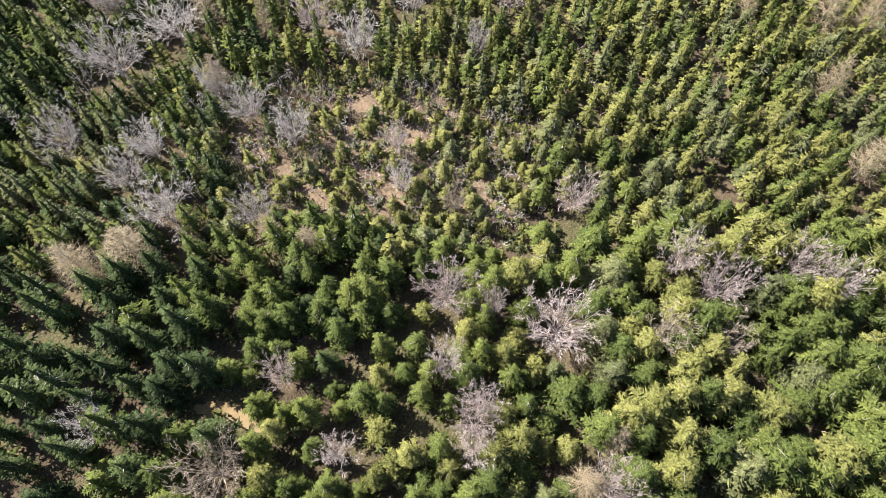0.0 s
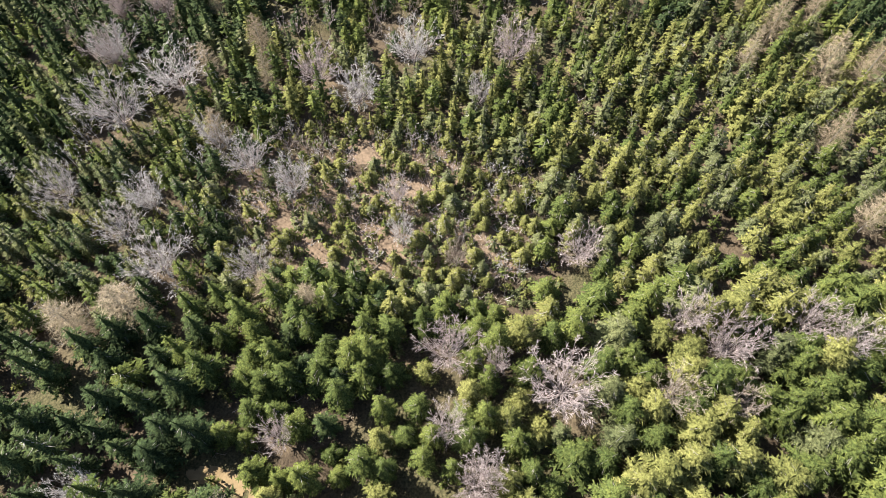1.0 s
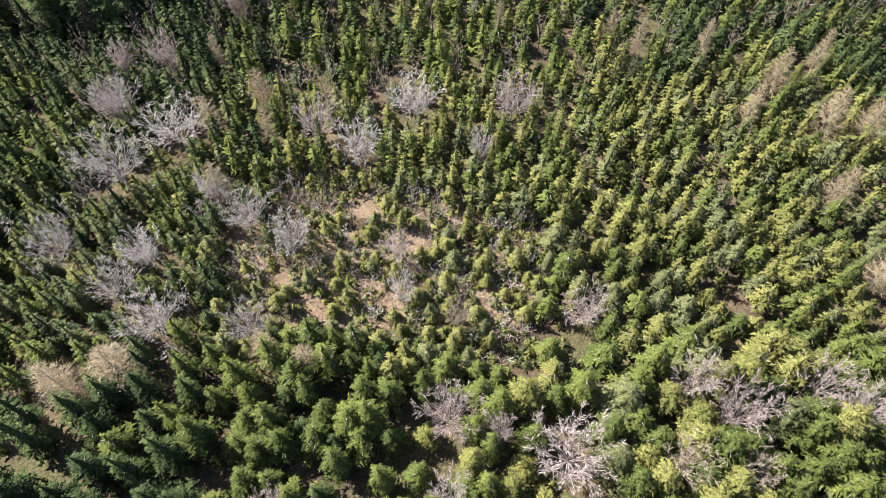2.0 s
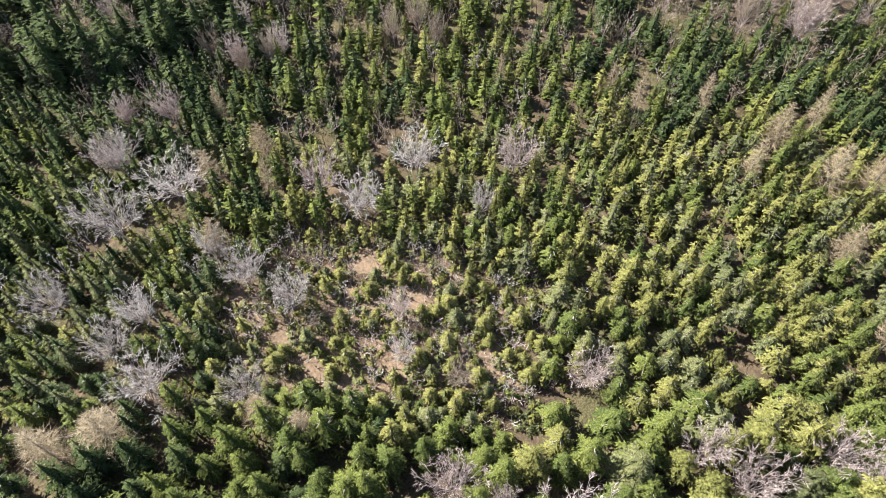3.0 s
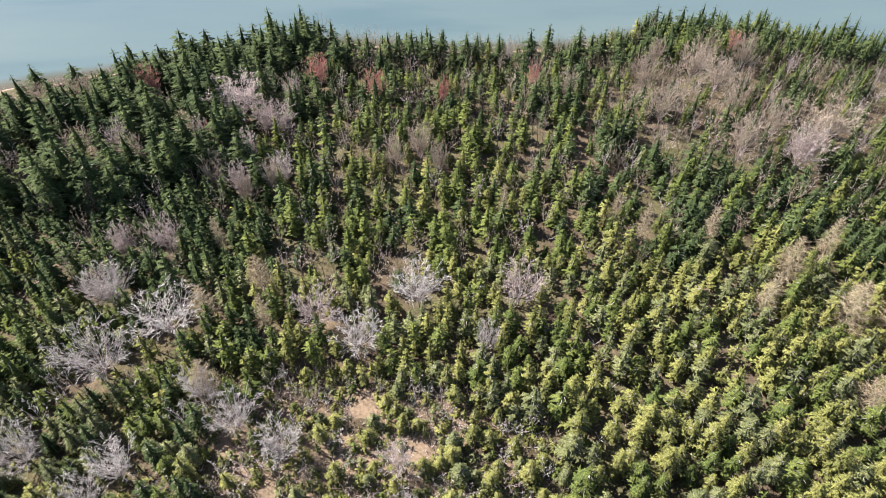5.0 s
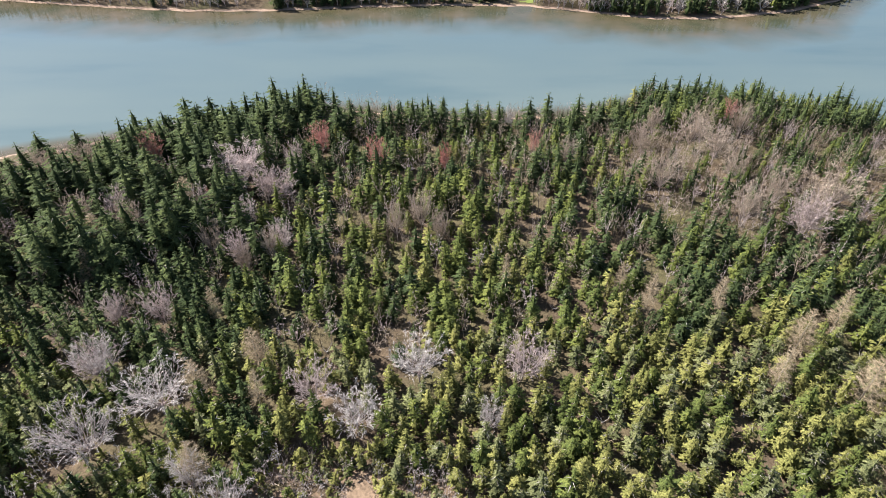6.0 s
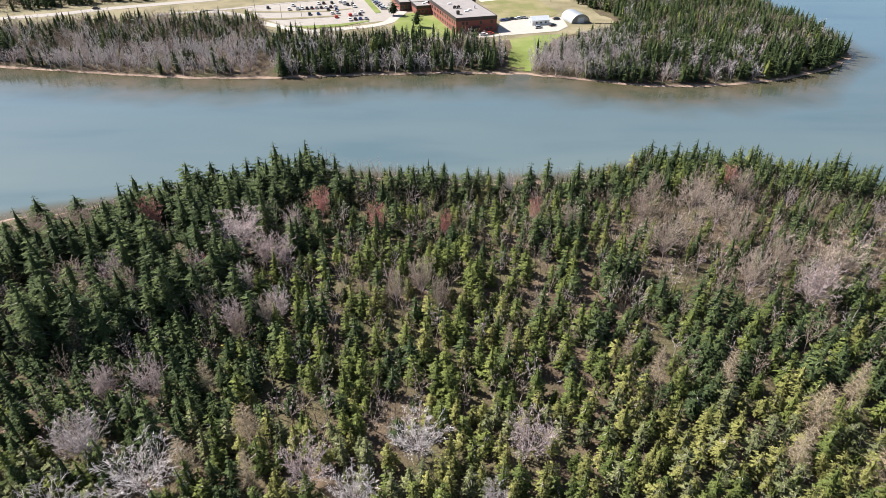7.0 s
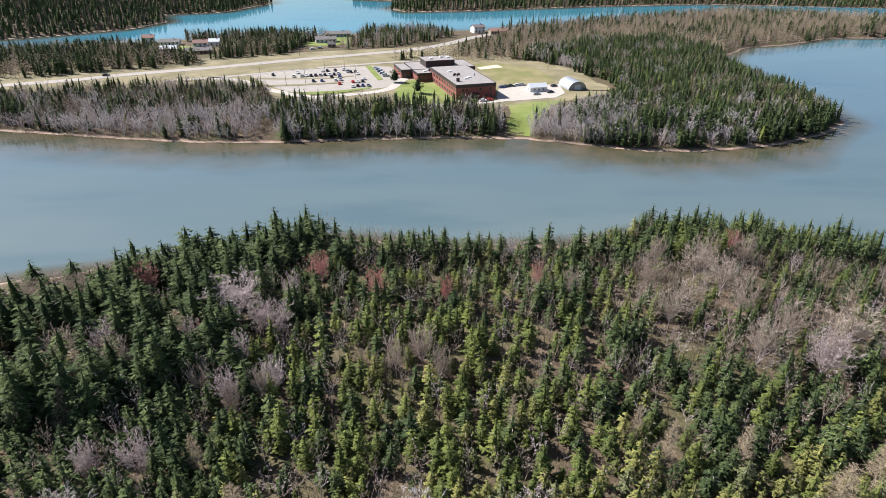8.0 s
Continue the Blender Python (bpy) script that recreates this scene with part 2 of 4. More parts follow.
def spaced(*runs):
    return np.unique(np.concatenate([np.arange(a, b, s) for a, b, s in runs] + [[runs[-1][1]]]))


def make_ground():
    xs = spaced((-3600, -800, 200), (-800, -320, 16), (-320, 320, 4), (320, 700, 16), (700, 3600, 200))
    ys = spaced((-900, -40, 60), (-40, 340, 4), (340, 720, 8), (720, 1100, 16), (1100, 4400, 150))
    X, Y = np.meshgrid(xs, ys)
    Z = height(X.ravel(), Y.ravel())
    nx, ny = len(xs), len(ys)
    i = (np.arange(ny - 1)[:, None] * nx + np.arange(nx - 1)[None]).ravel()
    me = mesh_object("ground", np.stack([X.ravel(), Y.ravel(), Z], 1), np.stack([i, i + 1, i + nx + 1, i + nx], 1), [GROUND])
    me.polygons.foreach_set("use_smooth", np.ones(len(me.polygons), bool))
    tagged(new("ground", me), "brown forest floor of litter, moss and dry grass", "ground", kind="structure")
    s = 4400.0
    xs, ys = spaced((-s, -400, 400), (-400, 400, 5), (400, s, 400)), spaced((-900, 100, 200), (100, 345, 4), (345, 1100, 20), (1100, s, 300))
    X, Y = np.meshgrid(xs, ys)
    off = np.min([-depth_in(p, X.ravel(), Y.ravel()) * k for p, k in ((NEAR_LAND, 5.0), (ISLAND, 1.0 + 1.6 * smooth(150, 200, X.ravel())), (FAR_WEST, 2.0), (FAR_NORTH, 2.0))], axis=0)
    i = (np.arange(len(ys) - 1)[:, None] * len(xs) + np.arange(len(xs) - 1)[None]).ravel()
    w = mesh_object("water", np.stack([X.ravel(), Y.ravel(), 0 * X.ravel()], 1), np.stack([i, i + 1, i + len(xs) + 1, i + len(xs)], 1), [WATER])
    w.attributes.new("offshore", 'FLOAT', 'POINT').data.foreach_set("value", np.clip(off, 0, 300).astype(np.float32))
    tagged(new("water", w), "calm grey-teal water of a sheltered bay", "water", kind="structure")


make_ground()


# ---- small builders ----
def part(name, bm, mat, parent=None, label=""):
    me = bpy.data.meshes.new(name)
    bm.to_mesh(me)
    bm.free()
    me.materials.append(mat)
    ob = new(name, me)
    ob.parent = parent
    if label:
        ob["label"] = label
    return ob


def slab(points, top, thick, bm=None):
    """A flat slab with an outline of (x, y) points."""
    bm = bm or bmesh.new()
    a = [bm.verts.new((x, y, top)) for x, y in points]
    b = [bm.verts.new((x, y, top - thick)) for x, y in points]
    f = bm.faces.new(a)
    if f.normal.z < 0 or sum(p[0] * q[1] - q[0] * p[1] for p, q in zip(points, points[1:] + points[:1])) < 0:
        f.normal_flip()
    for i in range(len(a)):
        j = (i + 1) % len(a)
        bm.faces.new((a[i], b[i], b[j], a[j]))
    bmesh.ops.triangulate(bm, faces=[f])
    bmesh.ops.recalc_face_normals(bm, faces=bm.faces)
    return bm


def ribbon(points, width, top, thick=0.3, bm=None):
    """A road along a line of (x, y) points, smoothed."""
    pts = [Vector(p) for p in points]
    line = []
    for i in range(len(pts) - 1):
        p0, p1, p2, p3 = pts[max(i - 1, 0)], pts[i], pts[i + 1], pts[min(i + 2, len(pts) - 1)]
        for k in range(6):
            t = k / 6
            line.append(0.5 * (2 * p1 + (p2 - p0) * t + (2 * p0 - 5 * p1 + 4 * p2 - p3) * t * t + (3 * p1 - p0 - 3 * p2 + p3) * t ** 3))
    line.append(pts[-1])
    left, right = [], []
    for i, p in enumerate(line):
        d = (line[min(i + 1, len(line) - 1)] - line[max(i - 1, 0)]).normalized()
        n = Vector((-d.y, d.x)) * width / 2
        left.append(tuple(p + n)), right.append(tuple(p - n))
    bm = bm or bmesh.new()
    for a, b, c, d in zip(left, left[1:], right[1:], right):
        slab([a, d, c, b], top, thick, bm)
    return bm


def block(bm, x0, x1, y0, y1, z0, z1, edge=0.0):
    """A box, its upright and top edges rounded by edge."""
    r = bmesh.ops.create_cube(bm, size=1.0)
    for v in r["verts"]:
        v.co = Vector((x0 + (v.co.x + 0.5) * (x1 - x0), y0 + (v.co.y + 0.5) * (y1 - y0), z0 + (v.co.z + 0.5) * (z1 - z0)))
    if edge:
        es = list({e for v in r["verts"] for e in v.link_edges})
        bmesh.ops.bevel(bm, geom=es, offset=edge, segments=1, affect='EDGES', profile=0.5)
    return bm


def pipe(bm, a, b, r0, r1=None, sides=8):
    """A tapered round bar from a to b."""
    a, b = Vector(a), Vector(b)
    m = Matrix.Translation((a + b) / 2) @ (b - a).to_track_quat('Z', 'Y').to_matrix().to_4x4()
    bmesh.ops.create_cone(bm, cap_ends=True, segments=sides, radius1=r0, radius2=r0 if r1 is None else r1, depth=(b - a).length, matrix=m)
    return bm


def thing(name, m, label, category, group="", kind=""):
    ob = new(name)
    ob.empty_display_size = 0.3
    ob.matrix_world = m
    return tagged(ob, label, category, group, kind)


# ---- across the water: roads, grounds and buildings ----
def flat(name, bm, mat, label, category):
    return tagged(part(name, bm, mat), label, category, kind="structure")


def drape(points, cell=1.0, rise=0.10):
    """A turf that follows the ground inside an outline."""
    xs, ys = [q[0] for q in points], [q[1] for q in points]
    X, Y = np.meshgrid(np.arange(min(xs), max(xs), cell), np.arange(min(ys), max(ys), cell))
    Z, D = height(X, Y) + rise, depth_in(points, X, Y)
    if cell < 0.5:                                                 # ragged edge of a small patch
        D = D + 0.45 * ripple(X * 5.1, Y * 4.3) + 0.35 * ripple(X * 1.7 + 4, Y * 1.9)
    bm, at = bmesh.new(), {}
    for i in range(X.shape[0] - 1):
        for j in range(X.shape[1] - 1):
            if D[i, j] > 0:
                ring = ((i, j), (i, j + 1), (i + 1, j + 1), (i + 1, j))
                for k in ring:
                    if k not in at:
                        at[k] = bm.verts.new((X[k], Y[k], Z[k]))
                bm.faces.new([at[k] for k in ring])
    return bm


flat("field", slab([(-420, 362), (-300, 362), (-215, 366), (-150, 384), (-112, 376), (-92, 352), (-84, 342), (20, 338), (60, 350), (92, 372), (86, 440), (60, 470), (28, 500), (20, 540), (-110, 500), (-205, 462), (-420, 400)], 5.06, 1.5),
     FIELD, "dry spring grass round the school and beside the highway", "field")
flat("road", ribbon([(-420, 330), (-300, 372), (-236, 398), (-209, 415), (-153, 443), (-110, 468), (-60, 494), (-25, 515), (0, 542), (24, 578), (60, 610)], 9.0, 5.16), ASPHALT, "pale grey two-lane highway", "road")
flat("road", ribbon([(-175, 398), (-135, 414), (-103, 434), (-64, 451), (-37, 462), (-14, 470)], 4.5, 5.18), ASPHALT, "narrow service road beside the highway", "road")
flat("road", ribbon([(-150, 408), (-127, 399), (-109, 380), (-91, 367), (-76, 359), (-62, 363), (-44, 371), (-35, 380), (-32, 391), (-28, 408)], 6.0, 5.18), GRAVEL, "pale access road looping below the car park", "road")
flat("road", ribbon([(-76, 357), (-59, 347), (-46, 342), (-29, 344), (-5, 343), (13, 347), (26, 351), (34, 357)], 4.0, 5.20), GRAVEL, "gravel track in front of the school", "road")
flat("pavement", slab([(-127, 415), (-110, 428), (-89, 437), (-62, 445), (-54, 447), (-40, 445), (-28, 407), (-33, 385), (-42, 381), (-74, 365), (-94, 373), (-109, 389)], 5.12, 0.6), ASPHALT,
     "worn pale asphalt of a large car park", "car park")
for pts, mat, label in (([(-121, 404), (-104, 404), (-73, 406), (-60, 414), (-61, 416), (-74, 409), (-104, 408), (-122, 408)], FIELD, "long grass island between parking rows"),
                        ([(-109, 384), (-93, 386), (-67, 393), (-64, 396), (-65, 398), (-68, 396), (-93, 390), (-110, 388)], FIELD, "grass island between parking rows"),
                        ([(-92, 370), (-75, 365), (-60, 370), (-46, 381), (-46, 384), (-62, 375), (-78, 371)], LAWN, "green grass island at the edge of the car park"),
                        ([(-57, 446), (-53, 447), (-50, 435), (-41, 405), (-44, 402)], LAWN, "green strip between two parking areas"),
                        ([(-127, 421), (-110, 431), (-89, 440), (-89, 443), (-111, 434), (-128, 424)], FIELD, "grass verge above the car park")):
    flat("lawn", slab(pts, 5.26, 0.4), mat, label, "lawn")
flat("lawn", slab([(-31, 391), (-25, 401), (-13, 410), (-8, 392), (3, 352), (-8, 346), (-29, 350), (-31, 370)], 5.14, 0.4), LAWN, "green lawn beside the brick school", "lawn")
flat("lawn", slab([(18, 455), (30, 460), (59, 440), (66, 404), (61, 395), (40, 391), (32, 387), (24, 425)], 5.14, 0.4), PATCHY, "patchy green lawn behind the school", "lawn")
flat("lawn", drape([(31, 342), (44, 350), (59, 353), (64, 358), (52, 338), (42, 314), (37, 302), (28, 305), (27, 312), (30, 325)]), LAWN, "bright green slope down to the shore", "lawn")
flat("bank", drape([(81, 376), (92, 376), (95, 386), (90, 396), (83, 393)], 1.0, 0.45), FIELD, "bare tan bank beside the storage hut", "bank")
flat("pavement", slab([(19, 443), (33, 453), (37, 444), (21, 436)], 5.18, 0.4), SANDY, "pale sandy play pitch", "pitch")
flat("pavement", slab([(29, 381), (35, 387), (66, 393), (66, 371), (59, 360), (34, 352), (27, 350), (26, 360)], 5.17, 0.4), GRAVEL, "pale gravel yard beside the school", "yard")


# the school: local x along its end wall, local y towards its rear
def windows(parent, wall, along, rows, size, out):
    """Framed panes let into a wall. wall: a function from (run, z) to a place; out: the wall's outward axis, 0 or 1, and sign."""
    w, h = size
    axis, sign = out
    for z in rows:
        for s in along:
            x, y = wall(s)
            fx, fy = (w / 2, 0.06) if axis == 1 else (0.06, w / 2)
            fr = part("window", block(bmesh.new(), x - fx - (0.08 if axis == 1 else 0), x + fx + (0.08 if axis == 1 else 0), y - fy - (0.08 if axis == 0 else 0), y + fy + (0.08 if axis == 0 else 0), z - h / 2 - 0.08, z + h / 2 + 0.08), FASCIA, parent)
            dx, dy = (0, sign * 0.05) if axis == 1 else (sign * 0.05, 0)
            part("pane", block(bmesh.new(), x - fx + dx, x + fx + dx, y - fy + dy, y + fy + dy, z - h / 2, z + h / 2), GLASS, fr)


def school():
    s = thing("school_building", pose(3.5, 354.5, 4.9, 0, 0, 17), "two-storey red brick school with dark fascia and flat gravel roof", "building")
    part("wall", block(bmesh.new(), 0, 23, 0, 52, 0, 7.0), BRICK, s)
    part("wall", block(bmesh.new(), -9, 22.9, 48.5, 84, 0, 4.0), BRICK, s)
    part("wall", block(bmesh.new(), -16, -9.05, 62, 83, 0, 3.9), BRICK, s)
    part("wall", block(bmesh.new(), 22.95, 32, 60, 84, 0, 4.0), BRICK, s)
    for x0, x1, y0, y1, z0, z1 in ((-0.12, 23.12, -0.12, 51.9, 6.3, 8.1), (-9.12, 32.12, 60, 84.2, 3.6, 5.4), (-9.12, -0.1, 48.4, 60.1, 3.6, 5.3), (-16.12, -9.1, 61.9, 83.1, 3.4, 5.2)):
        b = bmesh.new()
        for a in ((x0, x1, y0, y0 + 0.3), (x0, x1, y1 - 0.3, y1), (x0, x0 + 0.3, y0 + 0.3, y1 - 0.3), (x1 - 0.3, x1, y0 + 0.3, y1 - 0.3)):
            block(b, *a, z0, z1)
        part("fascia", b, FASCIA, s, "dark brown metal fascia")
        part("roof", block(bmesh.new(), x0 + 0.31, x1 - 0.31, y0 + 0.31, y1 - 0.31, z1 - 0.5, z1 - 0.12), ROOFING, s)
    part("penthouse", block(bmesh.new(), 0.5, 19.5, 64, 78, 5.2, 9.2, 0.05), FASCIA, s, "dark clad upper block")
    part("roof", block(bmesh.new(), 0.2, 19.8, 63.7, 78.3, 9.2, 9.5), ROOFING, s)
    windows(s, lambda v: (-0.02, v), [2.5 + 3.3 * i for i in range(15)], (1.9, 5.0), (1.2, 1.5), (0, -1))
    windows(s, lambda v: (v, -0.02), (4.0, 6.0, 14.0, 20.0), (5.0,), (1.1, 1.4), (1, -1))
    windows(s, lambda v: (v, -0.02), (3.0, 17.5, 20.0), (1.9,), (1.1, 1.4), (1, -1))
    windows(s, lambda v: (v, 48.48), (-7.5, -5.2, -2.9), (2.0,), (1.3, 1.6), (1, -1))
    windows(s, lambda v: (v, 61.98), (-14.5, -12.2, -10.2), (1.9,), (1.7, 2.4), (1, -1))
    for u in (8.0, 10.2):
        d = part("door", block(bmesh.new(), u, u + 1.9, -0.12, 0.05, 0.05, 2.6, 0.02), GLASS, s, "dark glazed entrance door")
        part("handle", pipe(bmesh.new(), (u + 0.25, -0.2, 0.95), (u + 0.25, -0.2, 1.35), 0.03), STEEL, d)
    part("canopy", block(bmesh.new(), 7.2, 13.2, -2.2, -0.13, 2.8, 3.05, 0.03), FASCIA, s)
    for x, y, w, d, h, m in ((3.0, 8.0, 1.6, 1.6, 1.9, FASCIA), (9.0, 13.0, 2.4, 1.2, 0.6, WHITE), (12.0, 15.5, 2.0, 1.4, 0.7, WHITE), (6.0, 34.0, 2.2, 1.5, 0.6, WHITE), (17.0, 20.0, 0.7, 0.7, 1.6, STEEL)):
        part("roof_unit", block(bmesh.new(), x, x + w, y, y + d, 7.9, 8.0 + h, 0.12), m, s, "metal roof ventilator")
    for x in (6.0, 8.2):
        b = pipe(bmesh.new(), (x, 23, 7.9), (x, 23, 9.2), 0.5, 0.5, 10)
        pipe(b, (x, 23, 9.2), (x + 1.3, 23, 8.7), 0.55, 0.6, 10)
        part("roof_duct", b, FASCIA, s, "dark gooseneck roof duct")
    for x, y in ((4, 68), (12, 72), (16, 70)):
        part("roof_unit", block(bmesh.new(), x, x + 2.2, y, y + 1.6, 9.45, 10.3, 0.1), WHITE, s)
    for x, y in ((-4, 53), (-1.5, 56)):
        part("roof_unit", block(bmesh.new(), x, x + 1.6, y, y + 1.4, 5.1, 5.8, 0.1), WHITE, s)


school()


def garage():
    g = thing("garage", pose(46.2, 372.6, 4.95, 0, 0, 12) @ Matrix.Scale(0.88, 4), "small white gabled garage in the gravel yard", "garage")
    part("wall", block(bmesh.new(), 0, 11.5, 0, 7.0, 0, 3.2), WHITE, g)
    b = bmesh.new()
    ends = [[b.verts.new(p) for p in ((x, -0.4, 3.1), (x, 3.5, 5.2), (x, 7.4, 3.1), (x, 7.4, 2.95), (x, 3.5, 5.0), (x, -0.4, 2.95))] for x in (-0.4, 11.9)]
    b.faces.new(ends[0]), b.faces.new(ends[1][::-1])
    for i in range(6):
        b.faces.new((ends[0][i], ends[1][i], ends[1][(i + 1) % 6], ends[0][(i + 1) % 6]))
    bmesh.ops.recalc_face_normals(b, faces=b.faces)
    part("roof", b, BLUE_METAL, g, "pale metal gable roof")
    for x in (0.02, 11.48):
        b = bmesh.new()
        b.faces.new([b.verts.new(p) for p in ((x, 0, 3.2), (x, 7, 3.2), (x, 3.5, 4.95))])
        part("gable", b, WHITE, g)
    part("door", block(bmesh.new(), -0.08, 0.04, 1.5, 5.0, 0.02, 2.7), STEEL, g, "roll-up door")
    windows(g, lambda v: (v, -0.01), (3.0, 6.0, 9.0), (1.7,), (1.0, 0.9), (1, -1))


garage()


def quonset():
    q = thing("quonset_hut", pose(69.0, 377.0, 4.95, 0, 0, 14), "half-round grey steel storage hut", "hut")
    b = bmesh.new()
    rings = []
    for y in np.linspace(0, 15, 26):
        k = 1 + 0.006 * (-1) ** int(round(y / 0.6))
        rings.append([b.verts.new((5.6 + math.cos(a) * 5.6 * k, y, math.sin(a) * 4.9 * k)) for a in np.linspace(0, math.pi, 19)])
    for r0, r1 in zip(rings, rings[1:]):
        for i in range(18):
            b.faces.new((r0[i], r0[i + 1], r1[i + 1], r1[i]))
    part("shell", b, STEEL, q, "ribbed galvanised shell")
    for y in (0.25, 14.75):
        b = bmesh.new()
        b.faces.new([b.verts.new((5.6 + math.cos(a) * 5.4, y, math.sin(a) * 4.7)) for a in np.linspace(0, math.pi, 19)])
        bmesh.ops.solidify(b, geom=b.faces[:], thickness=0.1)
        part("end_wall", b, STEEL, q)
    part("door", block(bmesh.new(), 3.6, 7.6, 0.05, 0.2, 0.0, 3.2), BLUE_METAL, q, "wide sliding door")


quonset()


def car(name, m, paint, label, tall=1.45, long=4.5):
    c = thing(name, m, label, "car", "cars by the school")
    part("body", block(bmesh.new(), -long / 2, long / 2, -0.88, 0.88, 0.32, 0.92, 0.12), paint, c)
    b = block(bmesh.new(), -long * 0.36, long * 0.22, -0.80, 0.80, 0.90, tall - 0.05)
    for v in b.verts:
        if v.co.z > 1.2:
            v.co.x, v.co.y = v.co.x * 0.78 - 0.05, v.co.y * 0.86
    part("cabin", b, GLASS, c, "dark glazed cabin")
    part("roof", block(bmesh.new(), -long * 0.29, long * 0.15, -0.68, 0.68, tall - 0.05, tall + 0.02, 0.02), paint, c)
    for x in (-long * 0.3, long * 0.3):
        for y in (-0.9, 0.9):
            w = part("wheel", pipe(bmesh.new(), (x, y - 0.1, 0.32), (x, y + 0.1, 0.32), 0.32, 0.32, 12), TYRE, c)
            part("rim", pipe(bmesh.new(), (x, y + math.copysign(0.08, y), 0.32), (x, y + math.copysign(0.115, y), 0.32), 0.19, 0.19, 8), STEEL, w)
    for y in (-0.6, 0.6):
        part("headlight", block(bmesh.new(), long / 2 - 0.03, long / 2 + 0.02, y - 0.18, y + 0.18, 0.62, 0.76), BLUE_METAL, c)
        part("tail_light", block(bmesh.new(), -long / 2 - 0.02, -long / 2 + 0.03, y - 0.18, y + 0.18, 0.62, 0.78), RED_PAINT, c)
    return c


PAINTS = {"white": plain_material("car_paint_white", (0.74, 0.74, 0.74), (0.80, 0.80, 0.80), 2, 0.25), "black": plain_material("car_paint_black", (0.015, 0.015, 0.018), (0.03, 0.03, 0.035), 2, 0.2),
          "silver": plain_material("car_paint_silver", (0.42, 0.44, 0.46), (0.52, 0.54, 0.56), 2, 0.3, 0.5), "blue": plain_material("car_paint_blue", (0.03, 0.06, 0.18), (0.05, 0.09, 0.25), 2, 0.25),
          "red": RED_PAINT}
# parked cars: x, y, w(hite) b(lack) s(ilver) u (blue) r(ed)
ROW_CARS = [(-112, 415, "b"), (-98, 411, "w"), (-98, 422, "w"), (-93, 412, "s"), (-90.4, 413, "w"), (-87.6, 413.6, "b"), (-84.8, 414.5, "b"), (-82, 415.2, "s"), (-79.2, 416, "b"), (-76.4, 417, "w"),
            (-73.6, 417.8, "b"), (-83, 428, "w"), (-80, 429, "b"), (-75, 430.5, "b"), (-70, 433, "w"), (-67, 432, "w"), (-64, 425, "b"), (-61, 425.6, "b"), (-69, 411, "u"), (-74, 410.6, "b"), (-71.5, 421, "w"),
            (-83, 398, "b"), (-78, 399, "u"), (-70, 401, "w"), (-67, 402, "s"), (-66, 391, "r"), (-58.5, 396, "r"), (-55.8, 396.6, "w"), (-53, 398, "b"), (-57, 384, "w"), (-54.2, 385.6, "b")]
MORE_CARS = [(-51.4, 386.4, "u"), (-48.2, 387, "s"), (-53, 405, "w"), (-68, 359.5, "b"), (-59, 419.5, "w"), (-66.5, 427, "s")]
SLANT_CARS = [(-49, 439, "w"), (-48, 436.2, "s"), (-47, 433.4, "w"), (-46, 430.6, "u"), (-45.2, 427.8, "s"), (-44.2, 425, "b"), (-43.2, 422.2, "w"), (-42.2, 419.4, "b"), (-41.2, 416.6, "w"), (-40.2, 413.8, "s")]
YARD_CARS = [(31, 383, "u"), (33.5, 385, "b"), (36.5, 386.5, "b"), (40.5, 388.5, "w"), (43.5, 389.5, "s"), (49, 366.5, "s"), (57.5, 371.5, "b"), (62, 387, "b"), (21.5, 352.5, "r"), (18.0, 350.5, "w"), (-217, 412, "b"), (-106, 513, "w"), (-101, 517, "s")]
COLOURS = {"w": "white", "b": "black", "s": "silver", "u": "blue", "r": "red"}
first_cars = {}


def park(x, y, c, turn):
    m = pose(x, y, 5.10 if y < 500 else float(height(np.array([x]), np.array([y]))[0]), 0, 0, turn)
    if c in first_cars:
        return copy_thing(first_cars[c], m)
    first_cars[c] = car("car", m, PAINTS[COLOURS[c]], f"{COLOURS[c]} car parked on the asphalt")


car_turn = np.random.default_rng(3)
for x, y, c in ROW_CARS + MORE_CARS:
    park(x, y, c, 103 + float(car_turn.normal(0, 3)) + (180 if car_turn.uniform() < 0.5 else 0))
for x, y, c in SLANT_CARS:
    park(x, y, c, 5 + float(car_turn.normal(0, 3)))
for x, y, c in YARD_CARS:
    park(x, y, c, 20 + float(car_turn.uniform(-25, 25)))


def lamp_post(m, label):
    p = thing("lamp_post", m, label, "lamp post", "lamp posts of the car park")
    part("pole", pipe(bmesh.new(), (0, 0, 0), (0, 0, 8.2), 0.14, 0.09, 8), WOOD, p)
    part("arm", pipe(bmesh.new(), (0, 0, 8.0), (1.3, 0, 8.3), 0.05, 0.05, 6), STEEL, p)
    part("lamp_head", block(bmesh.new(), 1.1, 1.9, -0.18, 0.18, 8.2, 8.4, 0.05), STEEL, p)
    return p


post = lamp_post(pose(-119, 411, 5.1, 0, 0, 10), "slim lamp post at the car park")
for x, y in ((-97, 387), (-87, 394), (-82, 431), (-70, 438), (-58, 405)):
    copy_thing(post, pose(x, y, 5.1, 0, 0, 10 + x))


